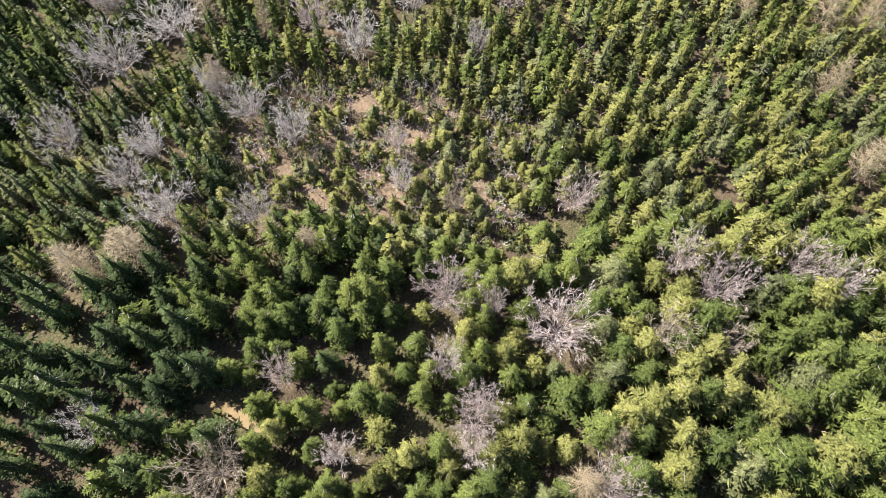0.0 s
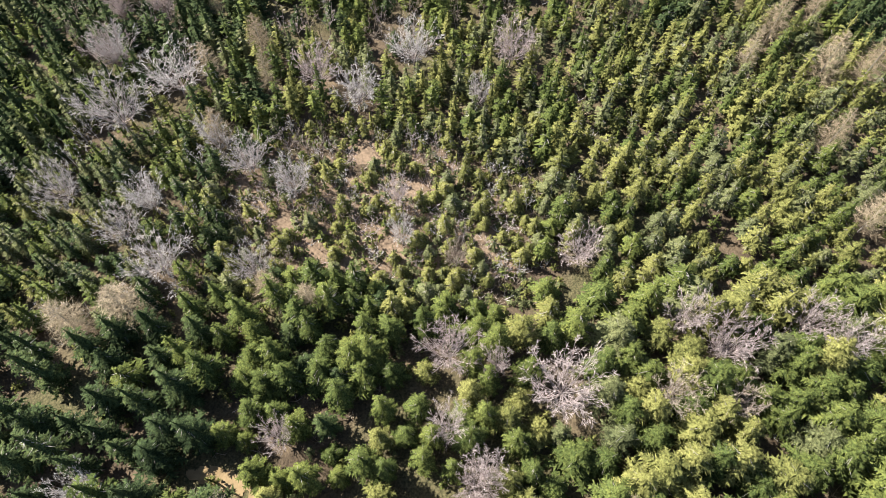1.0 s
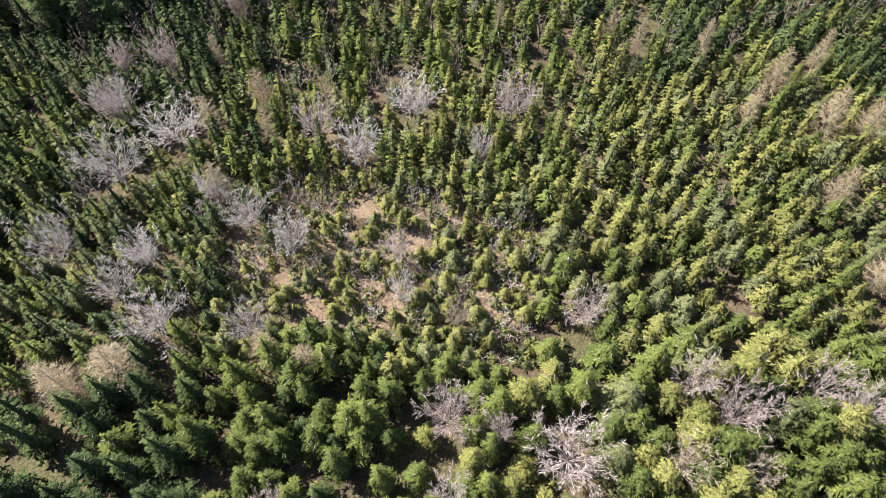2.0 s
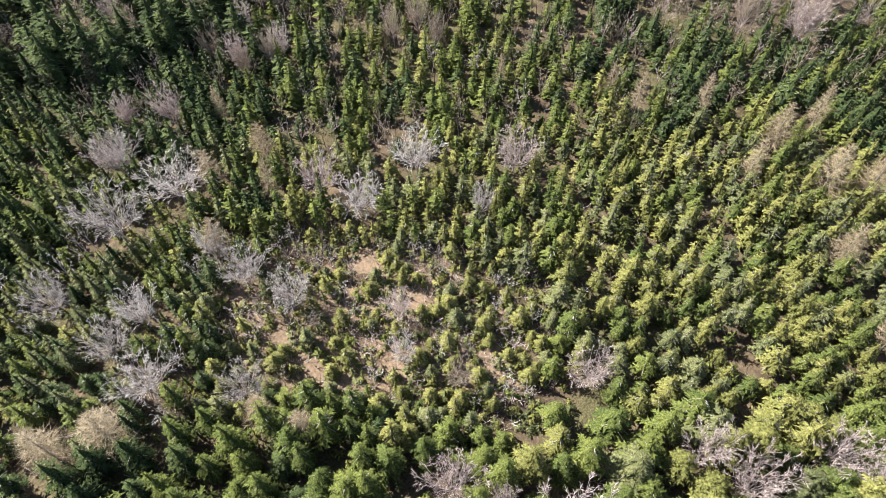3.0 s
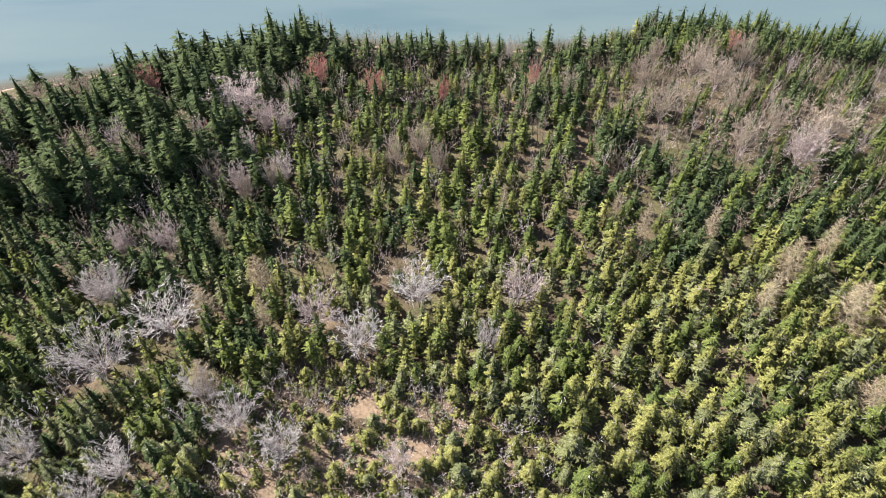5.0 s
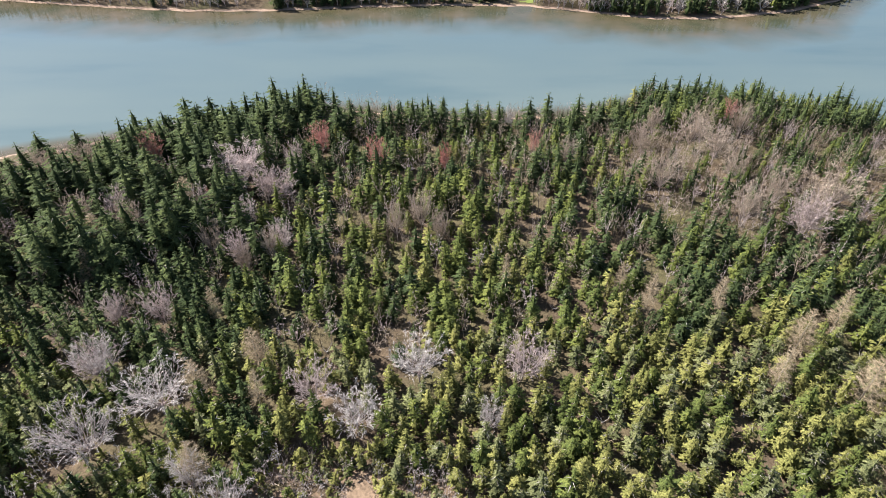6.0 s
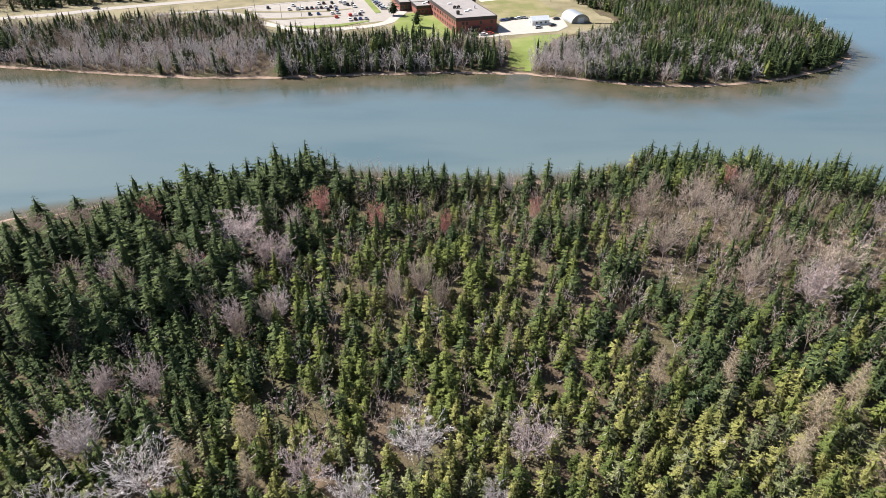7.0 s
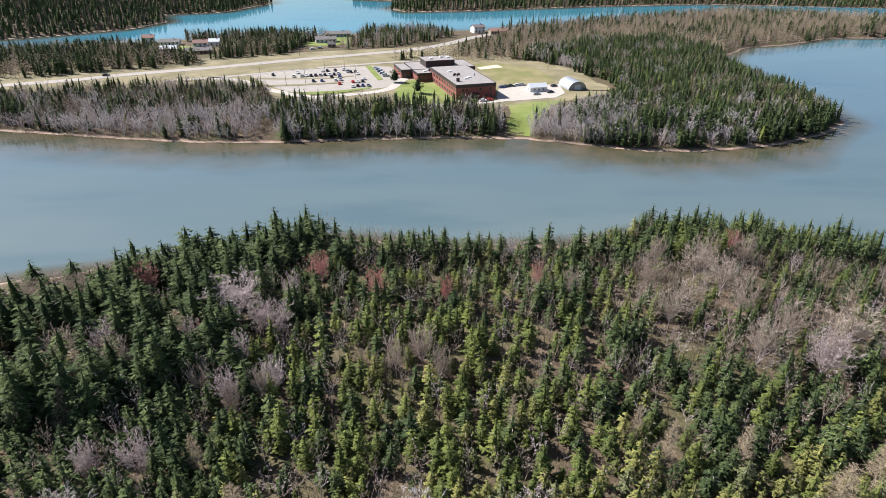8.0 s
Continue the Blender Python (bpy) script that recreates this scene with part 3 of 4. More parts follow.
def utility_pole(m):
    p = thing("utility_pole", m, "weathered wooden utility pole with a cross-arm", "utility pole", "utility poles")
    part("pole", pipe(bmesh.new(), (0, 0, -0.3), (0, 0, 11.0), 0.17, 0.11, 8), WOOD, p)
    part("cross_arm", block(bmesh.new(), -1.2, 1.2, -0.07, 0.07, 10.2, 10.4, 0.01), WOOD, p)
    for x in (-1.0, 0.0, 1.0):
        part("insulator", pipe(bmesh.new(), (x, 0, 10.4), (x, 0, 10.65), 0.06, 0.04, 6), STEEL, p)
    return p


pole = utility_pole(pose(66, 437, 5.0, 0, 0, 20))
for x, y in ((27, 479), (-57, 514), (-21, 545), (-259, 376), (-250, 403), (-170, 449), (-110, 484)):
    copy_thing(pole, pose(x, y, 5.0, 0, 0, 30))


def cable(a, b, sag):
    """Wires that hang from one pole to the next."""
    c = thing("cable", pose(0, 0, 0), "thin dark overhead wires between two poles", "cable", "overhead wires")
    for off in (-1.0, 1.0):
        bm = bmesh.new()
        line = [Vector(a).lerp(Vector(b), k / 8) + Vector((off * 0.5, off * 0.8, -4 * sag * k / 8 * (1 - k / 8))) for k in range(9)]
        for p, q in zip(line, line[1:]):
            pipe(bm, p, q, 0.03, 0.03, 4)
        part("wire", bm, TYRE, c)


cable((66, 437, 15.6), (27, 479, 15.6), 1.2)
cable((27, 479, 15.6), (-21, 545, 15.6), 1.6)


def house(m, w, d, h, wall, roof, label, gable=1.8):
    """A gabled house: local x along the ridge."""
    s = thing("house", m, label, "house", "houses by the lake")
    b = block(bmesh.new(), -w / 2, w / 2, -d / 2, d / 2, -0.3, h)
    part("wall", b, wall, s)
    for x in (-w / 2, w / 2):
        b = bmesh.new()
        b.faces.new([b.verts.new(p) for p in ((x, -d / 2, h), (x, d / 2, h), (x, 0, h + gable))])
        part("gable", b, wall, s)
    b = bmesh.new()
    e = [[b.verts.new(p) for p in ((x, -d / 2 - 0.5, h - 0.25), (x, 0, h + gable), (x, d / 2 + 0.5, h - 0.25), (x, d / 2 + 0.5, h - 0.05), (x, 0, h + gable + 0.22), (x, -d / 2 - 0.5, h - 0.05))] for x in (-w / 2 - 0.4, w / 2 + 0.4)]
    b.faces.new(e[0]), b.faces.new(e[1][::-1])
    for i in range(6):
        b.faces.new((e[0][i], e[1][i], e[1][(i + 1) % 6], e[0][(i + 1) % 6]))
    bmesh.ops.recalc_face_normals(b, faces=b.faces)
    r = part("roof", b, roof, s)
    part("chimney", block(bmesh.new(), w * 0.2, w * 0.2 + 0.6, -0.3, 0.3, h + gable - 0.3, h + gable + 1.0, 0.03), BRICK, r)
    n = max(2, int(w / 3))
    windows(s, lambda v: (v, -d / 2 - 0.01), [(-w / 2 + w * (i + 0.5) / n) for i in range(n) if i != n // 2], (1.6,) if h < 4 else (1.6, 4.2), (1.1, 1.2), (1, -1))
    part("door", block(bmesh.new(), -w / 2 + w * (n // 2 + 0.5) / n - 0.5, -w / 2 + w * (n // 2 + 0.5) / n + 0.5, -d / 2 - 0.08, -d / 2 + 0.02, 0, 2.1), FASCIA, s)
    return s


PALE_GREY = plain_material("grey_blue_siding", (0.36, 0.40, 0.45), (0.46, 0.50, 0.55), 1.0, 0.7)
RUSSET = plain_material("russet_shingles", (0.20, 0.11, 0.09), (0.30, 0.18, 0.15), 1.0, 0.9)
for x, y, turn, w, d, h, wall, roof, label in (
        (-244, 536, 20, 9, 8, 5.4, PALE_GREY, RUSSET, "two-storey house with russet roof by the lake"), (-225, 532, 10, 15, 7, 2.6, WHITE, SHINGLE, "long white bungalow by the lake"),
        (-213, 500, 15, 13, 8, 2.8, PALE_GREY, BLUE_METAL, "grey-blue bungalow with a pale roof"), (-188, 494, 18, 19, 8, 2.6, RUSSET, SHINGLE, "long brown bungalow behind a hedge of trees"),
        (-199, 528, 12, 11, 7, 2.8, WHITE, RUSSET, "white bungalow with a brown roof"), (-188, 529, 12, 8, 7, 3.6, WHITE, BLUE_METAL, "small white house with a metal roof"),
        (-102, 548, 15, 17, 8, 2.8, WHITE, SHINGLE, "white house with dark roof near the highway"), (-97, 578, 12, 22, 8, 2.8, PALE_GREY, SHINGLE, "long low building with a dark roof by the lake"),
        (-93, 524, 10, 6, 4, 2.4, WOOD, SHINGLE, "small weathered wooden garden shed"), (27, 606, 25, 11, 8, 5.0, WHITE, SHINGLE, "white gabled farmhouse above the lake"),
        (46, 596, 12, 18, 9, 3.2, WOOD, RUSSET, "long brown barn beside the road"), (-292, 492, 20, 10, 7, 2.8, WHITE, SHINGLE, "white cottage among trees"), (-303, 460, 20, 9, 7, 2.6, PALE_GREY, SHINGLE, "grey cottage among trees")):
    house(pose(x, y, float(height(np.array([x]), np.array([y]))[0]), 0, 0, turn), w, d, h, wall, roof, label)
flat("lawn", slab([(-262, 526), (-250, 518), (-205, 510), (-200, 522), (-215, 527), (-255, 531)], 5.2, 1.0), LAWN, "green lawn between lakeside houses", "lawn")
flat("lawn", slab([(-128, 530), (-95, 528), (-78, 545), (-84, 580), (-108, 568), (-115, 545)], 5.2, 1.0), LAWN, "lawn round a house near the lake", "lawn")


# ---- trees ----
def join(pieces):
    vs, ts, n = [], [], 0
    for v, t in pieces:
        vs.append(np.asarray(v, float)), ts.append(np.asarray(t, int) + n)
        n += len(v)
    return np.concatenate(vs), np.concatenate(ts)


def tube(a, b, r0, r1, sides=3):
    """A tapered bar of a few sides; pointed when r1 is 0."""
    a, b = np.asarray(a, float), np.asarray(b, float)
    d = b - a
    d = d / (np.linalg.norm(d) + 1e-9)
    u = np.cross(d, (0, 0, 1) if abs(d[2]) < 0.9 else (1, 0, 0))
    u /= np.linalg.norm(u)
    w = np.cross(d, u)
    ang = np.arange(sides) * 2 * np.pi / sides
    ring = np.cos(ang)[:, None] * u + np.sin(ang)[:, None] * w
    k = np.arange(sides)
    j = (k + 1) % sides
    if r1 <= 0:
        return np.concatenate([a + ring * r0, [b]]), np.stack([k, j, np.full(sides, sides)], 1)
    return np.concatenate([a + ring * r0, b + ring * r1]), np.concatenate([np.stack([k, j, j + sides], 1), np.stack([k, j + sides, k + sides], 1)])


def outline(k, shape):
    """Crown radius at a share k of its height: narrow at the foot, widest at a quarter, pointed above."""
    return min(1.0, 0.6 + 1.9 * k) * (1 - k) ** shape


def facing_out(v, t, body=0.46):
    """Turns the faces of a crown outwards, gives each its own corners, and returns normals between each face's own and the crown's."""
    p = v[t]
    n = np.cross(p[:, 1] - p[:, 0], p[:, 2] - p[:, 0])
    n /= np.linalg.norm(n, axis=1, keepdims=True) + 1e-9
    mid = p.mean(1)
    out = np.concatenate([mid[:, :2] / (np.linalg.norm(mid[:, :2], axis=1, keepdims=True) + 0.15), np.full((len(t), 1), 0.42)], 1)
    out /= np.linalg.norm(out, axis=1, keepdims=True)
    back = (n * out).sum(1) < 0
    p[back] = p[back][:, ::-1]
    n[back] *= -1
    n = n * (1 - body) + out * body
    n /= np.linalg.norm(n, axis=1, keepdims=True) + 1e-9
    return p.reshape(-1, 3), np.arange(len(t) * 3).reshape(-1, 3), np.repeat(n, 3, axis=0)


def conifer(seed, whorls, per, shape, radius, tall, base=0.1, droop=0.3, leaves=5, width=0.42, ragged=0.3, core=0.34, rings=5, snags=14):
    """Trunk and crown of a conifer: a ragged heart and whorls of feathered boughs, each of small sprays to both sides of its rib.
    shape: how full it is; base: bare share of the trunk; leaves: sprays on a bough."""
    rg = np.random.default_rng(seed)
    stem = [tube((0, 0, -0.3), (0, 0, tall * 0.9), 0.013 * tall, 0.0, 4)]
    for i in range(snags):                                         # dead grey snags that poke out of the needles
        a, k = rg.uniform(0, 6.283), rg.uniform(0, 0.75)
        q, z = radius * outline(k, shape) * rg.uniform(0.8, 1.12), tall * (base + (1 - base) * k)
        d = np.array([np.cos(a), np.sin(a), 0])
        w = np.array([-d[1], d[0], 0.3]) * 0.045
        stem.append((np.array([(0, 0, z) - w, (0, 0, z) + w, d * q + (0, 0, z + rg.uniform(-0.2, 0.3) * q)]), np.array([(0, 1, 2)])))
    trunk = join(stem)
    heart, sides = [], 6 if leaves > 3 else 4
    for i in range(rings):
        k = i / rings
        a = np.arange(sides) * 6.283 / sides + i * 0.45
        r = core * radius * outline(k, shape) * rg.uniform(0.6, 1.25, sides)
        heart.append(np.stack([np.cos(a) * r, np.sin(a) * r, tall * (base + (0.9 - base) * (k + rg.uniform(-0.5, 0.5, sides) / rings * (i > 0) * 0.7))], 1))
    heart.append(np.array([[0, 0, tall * 0.94]]))
    v = np.concatenate(heart)
    s, t = np.arange(sides), []
    for i in range(rings - 1):
        q = i * sides
        n = (s + 1) % sides
        t += np.stack([q + s, q + n, q + sides + n], 1).tolist() + np.stack([q + s, q + sides + n, q + sides + s], 1).tolist()
    t += [((rings - 1) * sides + j, (rings - 1) * sides + (j + 1) % sides, rings * sides) for j in range(sides)]
    sprays = []
    up = np.array([0, 0, 1.0])
    for i in range(whorls):
        k = min(max((i + rg.uniform(-0.25, 0.25)) / whorls, 0), 0.96)
        z = tall * (base + (1 - base) * k)
        r = radius * outline(k, shape) * rg.uniform(0.82, 1.14)
        n = max(3, round(per * (0.45 + 0.55 * (1 - k))))
        a0 = rg.uniform(0, 6.28)
        for j in range(n):
            a = a0 + 6.283 * (j + rg.uniform(-0.3, 0.3)) / n
            q = max(r * rg.uniform(1 - 1.5 * ragged, 1 + ragged), 0.16)
            d = np.array([np.cos(a), np.sin(a), 0])
            sd = np.array([-d[1], d[0], 0])
            zz = z + rg.uniform(-0.4, 0.4) * tall / whorls
            b = d * q * 0.12 + up * (zz + q * 0.16)
            e = d * q + up * (zz - q * droop * rg.uniform(0.4, 1.35))
            ax = e - b
            hang = up * q * rg.uniform(-0.10, 0.12)
            tip_w = q * width * 0.34
            sprays.append((b + ax * 0.55 + hang - sd * tip_w, b + ax * 0.55 + hang + sd * tip_w, e))
            half = 0.62 * q / max(leaves, 1)
            sg = 1 if rg.uniform() < 0.5 else -1
            for m in range(leaves if q > 0.3 else min(leaves, 2)):
                kk = 0.14 + 0.72 * (m + rg.uniform(0.2, 0.8)) / leaves
                sg = -sg
                p = b + ax * kk + hang * 4 * kk * (1 - kk)
                ln = q * width * (1.25 - 0.75 * kk) * rg.uniform(0.7, 1.3)
                tip = p + sd * sg * ln * 0.85 + d * ln * rg.uniform(0.3, 0.8) + up * ln * rg.uniform(-0.55, 0.15)
                sprays.append((p - d * half, p + d * half - up * half * 0.3, tip))
    pts = np.array(sprays).reshape(-1, 3)
    crown = join([(v, np.array(t)), (pts, np.arange(len(pts)).reshape(-1, 3)), tube((0, 0, tall * 0.93), (0, 0, tall), 0.06, 0.0, 3)])
    return trunk, facing_out(*crown)


def bare(seed, limbs=19, forks=9, subs=4, twigs=5, tall=10.0, spread=4.5, thick=0.66, clump=0.18, fine=1.8, reach=1.0):
    """A leafless broadleaf tree: trunk, limbs that curve out and up into a dome, branches, side shoots and twigs."""
    rg = np.random.default_rng(seed)
    fork = np.array([rg.uniform(-0.3, 0.3), rg.uniform(-0.3, 0.3), tall * clump])
    trunk = [tube((0, 0, -0.3), fork, 0.17 * thick, 0.13 * thick, 5)]
    out = []

    def unit(v):
        return v / (np.linalg.norm(v) + 1e-9)

    def shoot(p, e, w):
        s = unit(np.cross(e - p, rg.normal(size=3))) * w
        out.append((np.array([p - s, p + s, e]), np.array([(0, 1, 2)])))

    for i in range(limbs):
        a = 6.283 * (i + rg.uniform(-0.35, 0.35)) / limbs
        lean = rg.uniform(0.15, 1.0) ** 0.7
        away = np.array([np.cos(a), np.sin(a), 0])
        start = fork * rg.uniform(0.7, 1.0)
        end = away * spread * 0.80 * lean + (0, 0, tall * (0.95 - 0.34 * lean ** 2) * rg.uniform(0.9, 1.0))
        bend = start + away * spread * 0.50 * lean + (0, 0, (end[2] - start[2]) * 0.32)

        def at(k):
            return (1 - k) ** 2 * start + 2 * k * (1 - k) * bend + k * k * end

        for k in range(3):
            trunk.append(tube(at(k / 3), at((k + 1) / 3), (0.080 - 0.021 * k) * thick, (0.059 - 0.021 * k) * thick, 3))
        for j in range(forks):
            k = 0.22 + 0.78 * (j + rg.uniform(0, 1)) / forks
            p = at(k)
            d = unit(unit(at(min(k + 0.1, 1.05)) - p) + unit(rg.normal(size=3)) * 0.75)
            d[2] = abs(d[2])
            ln = spread * rg.uniform(0.22, 0.36) * (1.15 - 0.5 * k) * reach
            out.append(tube(p, p + d * ln, 0.024 * thick, 0.0, 3))
            for n in range(subs):
                q = p + d * ln * (0.3 + 0.7 * n / subs)
                e = q + unit(d + unit(rg.normal(size=3)) * 0.6) * ln * rg.uniform(0.4, 0.65)
                shoot(q, e, 0.021 * thick * fine)
                for _ in range(twigs):
                    m = q + (e - q) * rg.uniform(0.3, 0.9)
                    shoot(m, m + unit(e - q + unit(rg.normal(size=3)) * 0.75 * np.linalg.norm(e - q)) * ln * rg.uniform(0.22, 0.4), 0.016 * thick * fine)
    return join(trunk), join(out)


def larch(seed, tall=11.0, radius=2.6, boughs=80, twigs=30, shape=0.62, coarse=1.0):
    """A leafless larch: a straight stem and a soft cone of fine tan twigs."""
    rg = np.random.default_rng(seed)
    out = []
    for i in range(boughs):
        k = (i + 0.5) / boughs
        a = i * 2.4 + rg.uniform(-0.3, 0.3)
        z, r = tall * (0.15 + 0.83 * k), radius * ((1 - k) ** shape + 0.05) * rg.uniform(0.75, 1.1)
        d = np.array([np.cos(a), np.sin(a), rg.uniform(0.05, 0.35)])
        p = np.array([0, 0, z])
        out.append(tube(p, p + d * r, 0.03, 0.0, 3))
        for _ in range(twigs):
            q = p + d * r * rg.uniform(0.2, 1.0)
            e = d * 0.5 + rg.normal(size=3) * 0.6
            s = np.cross(e, rg.normal(size=3))
            s *= 0.028 * coarse / (np.linalg.norm(s) + 1e-9)
            out.append((np.array([q - s, q + s, q + e * r * 0.42]), np.array([(0, 1, 2)])))
    return tube((0, 0, -0.3), (0, 0, tall), 0.12, 0.02, 5), join(out)


FORMS = {
    "slim": [conifer(10 + i, 14, 7, 0.62, 1.6, 10.0, 0.1, 0.20, 5, 0.46, 0.30, snags=24) for i in range(6)],
    "full": [conifer(20 + i, 15, 8, 0.62, 2.3, 11.0, 0.05, 0.20, 6, 0.38, 0.30) for i in range(6)],
    "tuft": [conifer(30 + i, 14, 7, 0.52, 1.9, 9.5, 0.15, -0.02, 5, 0.42, 0.42, 0.30, snags=34) for i in range(6)],
    "slim_fine": [conifer(110 + i, 20, 8, 0.62, 1.6, 10.0, 0.1, 0.22, 8, 0.40, 0.34) for i in range(5)],
    "full_fine": [conifer(120 + i, 22, 9, 0.64, 2.3, 11.0, 0.05, 0.20, 9, 0.32, 0.36) for i in range(5)],
    "tuft_fine": [conifer(130 + i, 20, 9, 0.50, 1.9, 9.5, 0.12, -0.02, 8, 0.36, 0.44, 0.30) for i in range(5)],
    "slim_mid": [conifer(210 + i, 12, 5, 0.58, 1.6, 10.0, 0.08, 0.20, 3, 0.60, 0.26, 0.36, 4, 8) for i in range(8)],
    "full_mid": [conifer(220 + i, 12, 6, 0.58, 2.3, 11.0, 0.05, 0.20, 3, 0.54, 0.26, 0.36, 4, 4) for i in range(8)],
    "tuft_mid": [conifer(230 + i, 10, 6, 0.52, 1.9, 9.5, 0.12, 0.0, 3, 0.52, 0.40, 0.32, 4, 20) for i in range(6)],
    "sapling": [conifer(15 + i, 6, 4, 0.9, 0.9, 3.5, 0.02, 0.1, 2, 0.55, 0.35, 0.3, 2, 0) for i in range(4)],
    "far": [conifer(40 + i, 9, 4, 0.50, 1.9, 10.0, 0.02, 0.14, 2, 0.70, 0.34, 0.46, 3, 0) for i in range(8)],
    "speck": [conifer(50 + i, 4, 3, 0.48, 2.0, 11.0, 0.03, 0.2, 1, 0.8, 0.35, 0.55, 2, 0) for i in range(4)],
    "round": [conifer(55 + i, 14, 9, 0.34, 3.2, 8.0, 0.18, -0.15, 5, 0.42, 0.34, 0.5) for i in range(2)],
    "bare": [bare(60 + i, twigs=6) for i in range(5)],
    "brush": [bare(70 + i, 6, 5, 3, 5, 9.0, 2.0, 0.34, 0.3, 3.6) for i in range(4)],
    "larch": [larch(80 + i, twigs=44, coarse=0.62) for i in range(4)],
    "far_bare": [bare(90 + i, 6, 3, 3, 2, 8.5, 2.8, 0.9, 0.12, 4.4, 2.1) for i in range(5)],
    "bare_dense": [bare(160 + i, 17, 9, 4, 6, fine=2.5, reach=1.25) for i in range(5)],
    "far_larch": [larch(45 + i, 9.0, 2.4, 9, 8, 0.42, 7.0) for i in range(5)],
    "shrub": [bare(98 + i, 4, 2, 2, 1, 1.6, 1.3, 0.6, 0.1) for i in range(3)],
}
ORIGINALS = {}
TREE_RNG = np.random.default_rng(5)


def plant(name, form, which, mat, x, y, tall, wide, label, group):
    """One tree as a thing of its own, of trunk and crown; alike ones share their meshes."""
    trunk, crown = FORMS[form][which]
    own_tall = crown[0][:, 2].max()
    own_wide = np.percentile(np.hypot(crown[0][:, 0], crown[0][:, 1]), 97)
    sz, sx = tall / own_tall, wide / own_wide
    z = float(height(np.array([x]), np.array([y]))[0])
    m = pose(x, y, z - 0.05, TREE_RNG.uniform(-2, 2), TREE_RNG.uniform(-2, 2), TREE_RNG.uniform(0, 360))
    size = Matrix.Diagonal((sx, sx, sz, 1))
    key = (name, form, which, mat.name, label)
    if key in ORIGINALS:
        first, was = ORIGINALS[key]
        return copy_thing(first, m @ size @ Matrix.Diagonal((1 / was[0], 1 / was[0], 1 / was[1], 1)))
    ob = thing(name, m @ size, label, "tree", group)
    for n, (v, t, *soft), mt in (("trunk", trunk, TWIGS_PINK if form.startswith("bare") else BARK), ("crown", crown, mat)):
        p = new(n, mesh_object(n, v, t, [mt], normals=soft[0] if soft else None))
        p.parent = ob
    ORIGINALS[key] = (ob, (sx, sz))
    return ob


def forest(name, label, spots, category="forest"):
    """Trees past counting, as one mesh. spots: x, y, height, crown radius, form, material index into mats."""
    mats = [BARK, NEEDLES_DARK, NEEDLES_MID, NEEDLES_OLIVE, NEEDLES_GREY, TWIGS_WHITE, TWIGS_PINK, TWIGS_BROWN, LARCH_TAN, TWIGS_RED, THICKET_SHADED]
    vs, ts, sl, ti, ns, n = [], [], [], [], [], 0
    zz = height(np.array([s[0] for s in spots]), np.array([s[1] for s in spots]))
    for (x, y, tall, wide, form, mi), z in zip(spots, zz):
        trunk, crown = FORMS[form][TREE_RNG.integers(len(FORMS[form]))]
        sz = tall / crown[0][:, 2].max()
        sx = wide / np.percentile(np.hypot(crown[0][:, 0], crown[0][:, 1]), 97)
        a = TREE_RNG.uniform(0, 6.283)
        lx, ly = TREE_RNG.normal(0, 0.02, 2)
        c, s = np.cos(a) * sx, np.sin(a) * sx
        tint = TREE_RNG.uniform(0, 1)
        for k, (v, t, *soft) in enumerate((trunk, crown)):
            if soft:
                g = soft[0]
                ns.append(np.stack([g[:, 0] * np.cos(a) - g[:, 1] * np.sin(a), g[:, 0] * np.sin(a) + g[:, 1] * np.cos(a), g[:, 2]], 1))
            else:
                p = v[t]
                t = np.arange(t.size).reshape(-1, 3)
                g = np.cross(p[:, 1] - p[:, 0], p[:, 2] - p[:, 0])
                g /= np.linalg.norm(g, axis=1, keepdims=True) + 1e-9
                v = p.reshape(-1, 3)
                ns.append(np.repeat(np.stack([g[:, 0] * np.cos(a) - g[:, 1] * np.sin(a), g[:, 0] * np.sin(a) + g[:, 1] * np.cos(a), g[:, 2]], 1), 3, axis=0))
            w = np.empty_like(v)
            h = v[:, 2] * sz
            w[:, 0] = x + v[:, 0] * c - v[:, 1] * s + h * lx
            w[:, 1] = y + v[:, 0] * s + v[:, 1] * c + h * ly
            w[:, 2] = z + h
            vs.append(w), ts.append(t + n), sl.append(np.full(len(t), 0 if k == 0 and mi < 5 else mi)), ti.append(np.full(len(v), tint))
            n += len(v)
    me = mesh_object(name, np.concatenate(vs), np.concatenate(ts), mats, np.concatenate(sl), np.concatenate(ti), np.concatenate(ns))
    return tagged(new(name, me), label, category, kind="stuff")


# ---- the wood on the near shore ----
flat("clearing", drape([(-33, 15.2), (-31, 16.4), (-28.5, 16.2), (-26, 15), (-23.5, 13.9), (-21.5, 13.4), (-21.5, 12.4), (-24.5, 12.6), (-27.5, 13.6), (-31, 14.4)], 0.14, 0.04), STRAW, "small clearing of dry tan grass in the wood", "clearing")
flat("bog_floor", drape([(-36, 60), (-34, 67), (-26, 70), (-20, 66), (-12, 69), (-4, 67), (4, 63), (10, 57), (9, 50), (14, 46), (8, 42), (1, 43), (-6, 40), (-13, 43), (-20, 41), (-26, 45), (-33, 48), (-31, 54)], 0.4, 0.04), SEDGE,
     "open boggy floor of tan sedge and peat", "ground")
flat("clearing", drape([(-46, 112), (-43, 113), (-41.5, 111), (-43, 109), (-46, 110)], 0.3, 0.04), MOSS, "patch of yellow moss in the wood", "clearing")

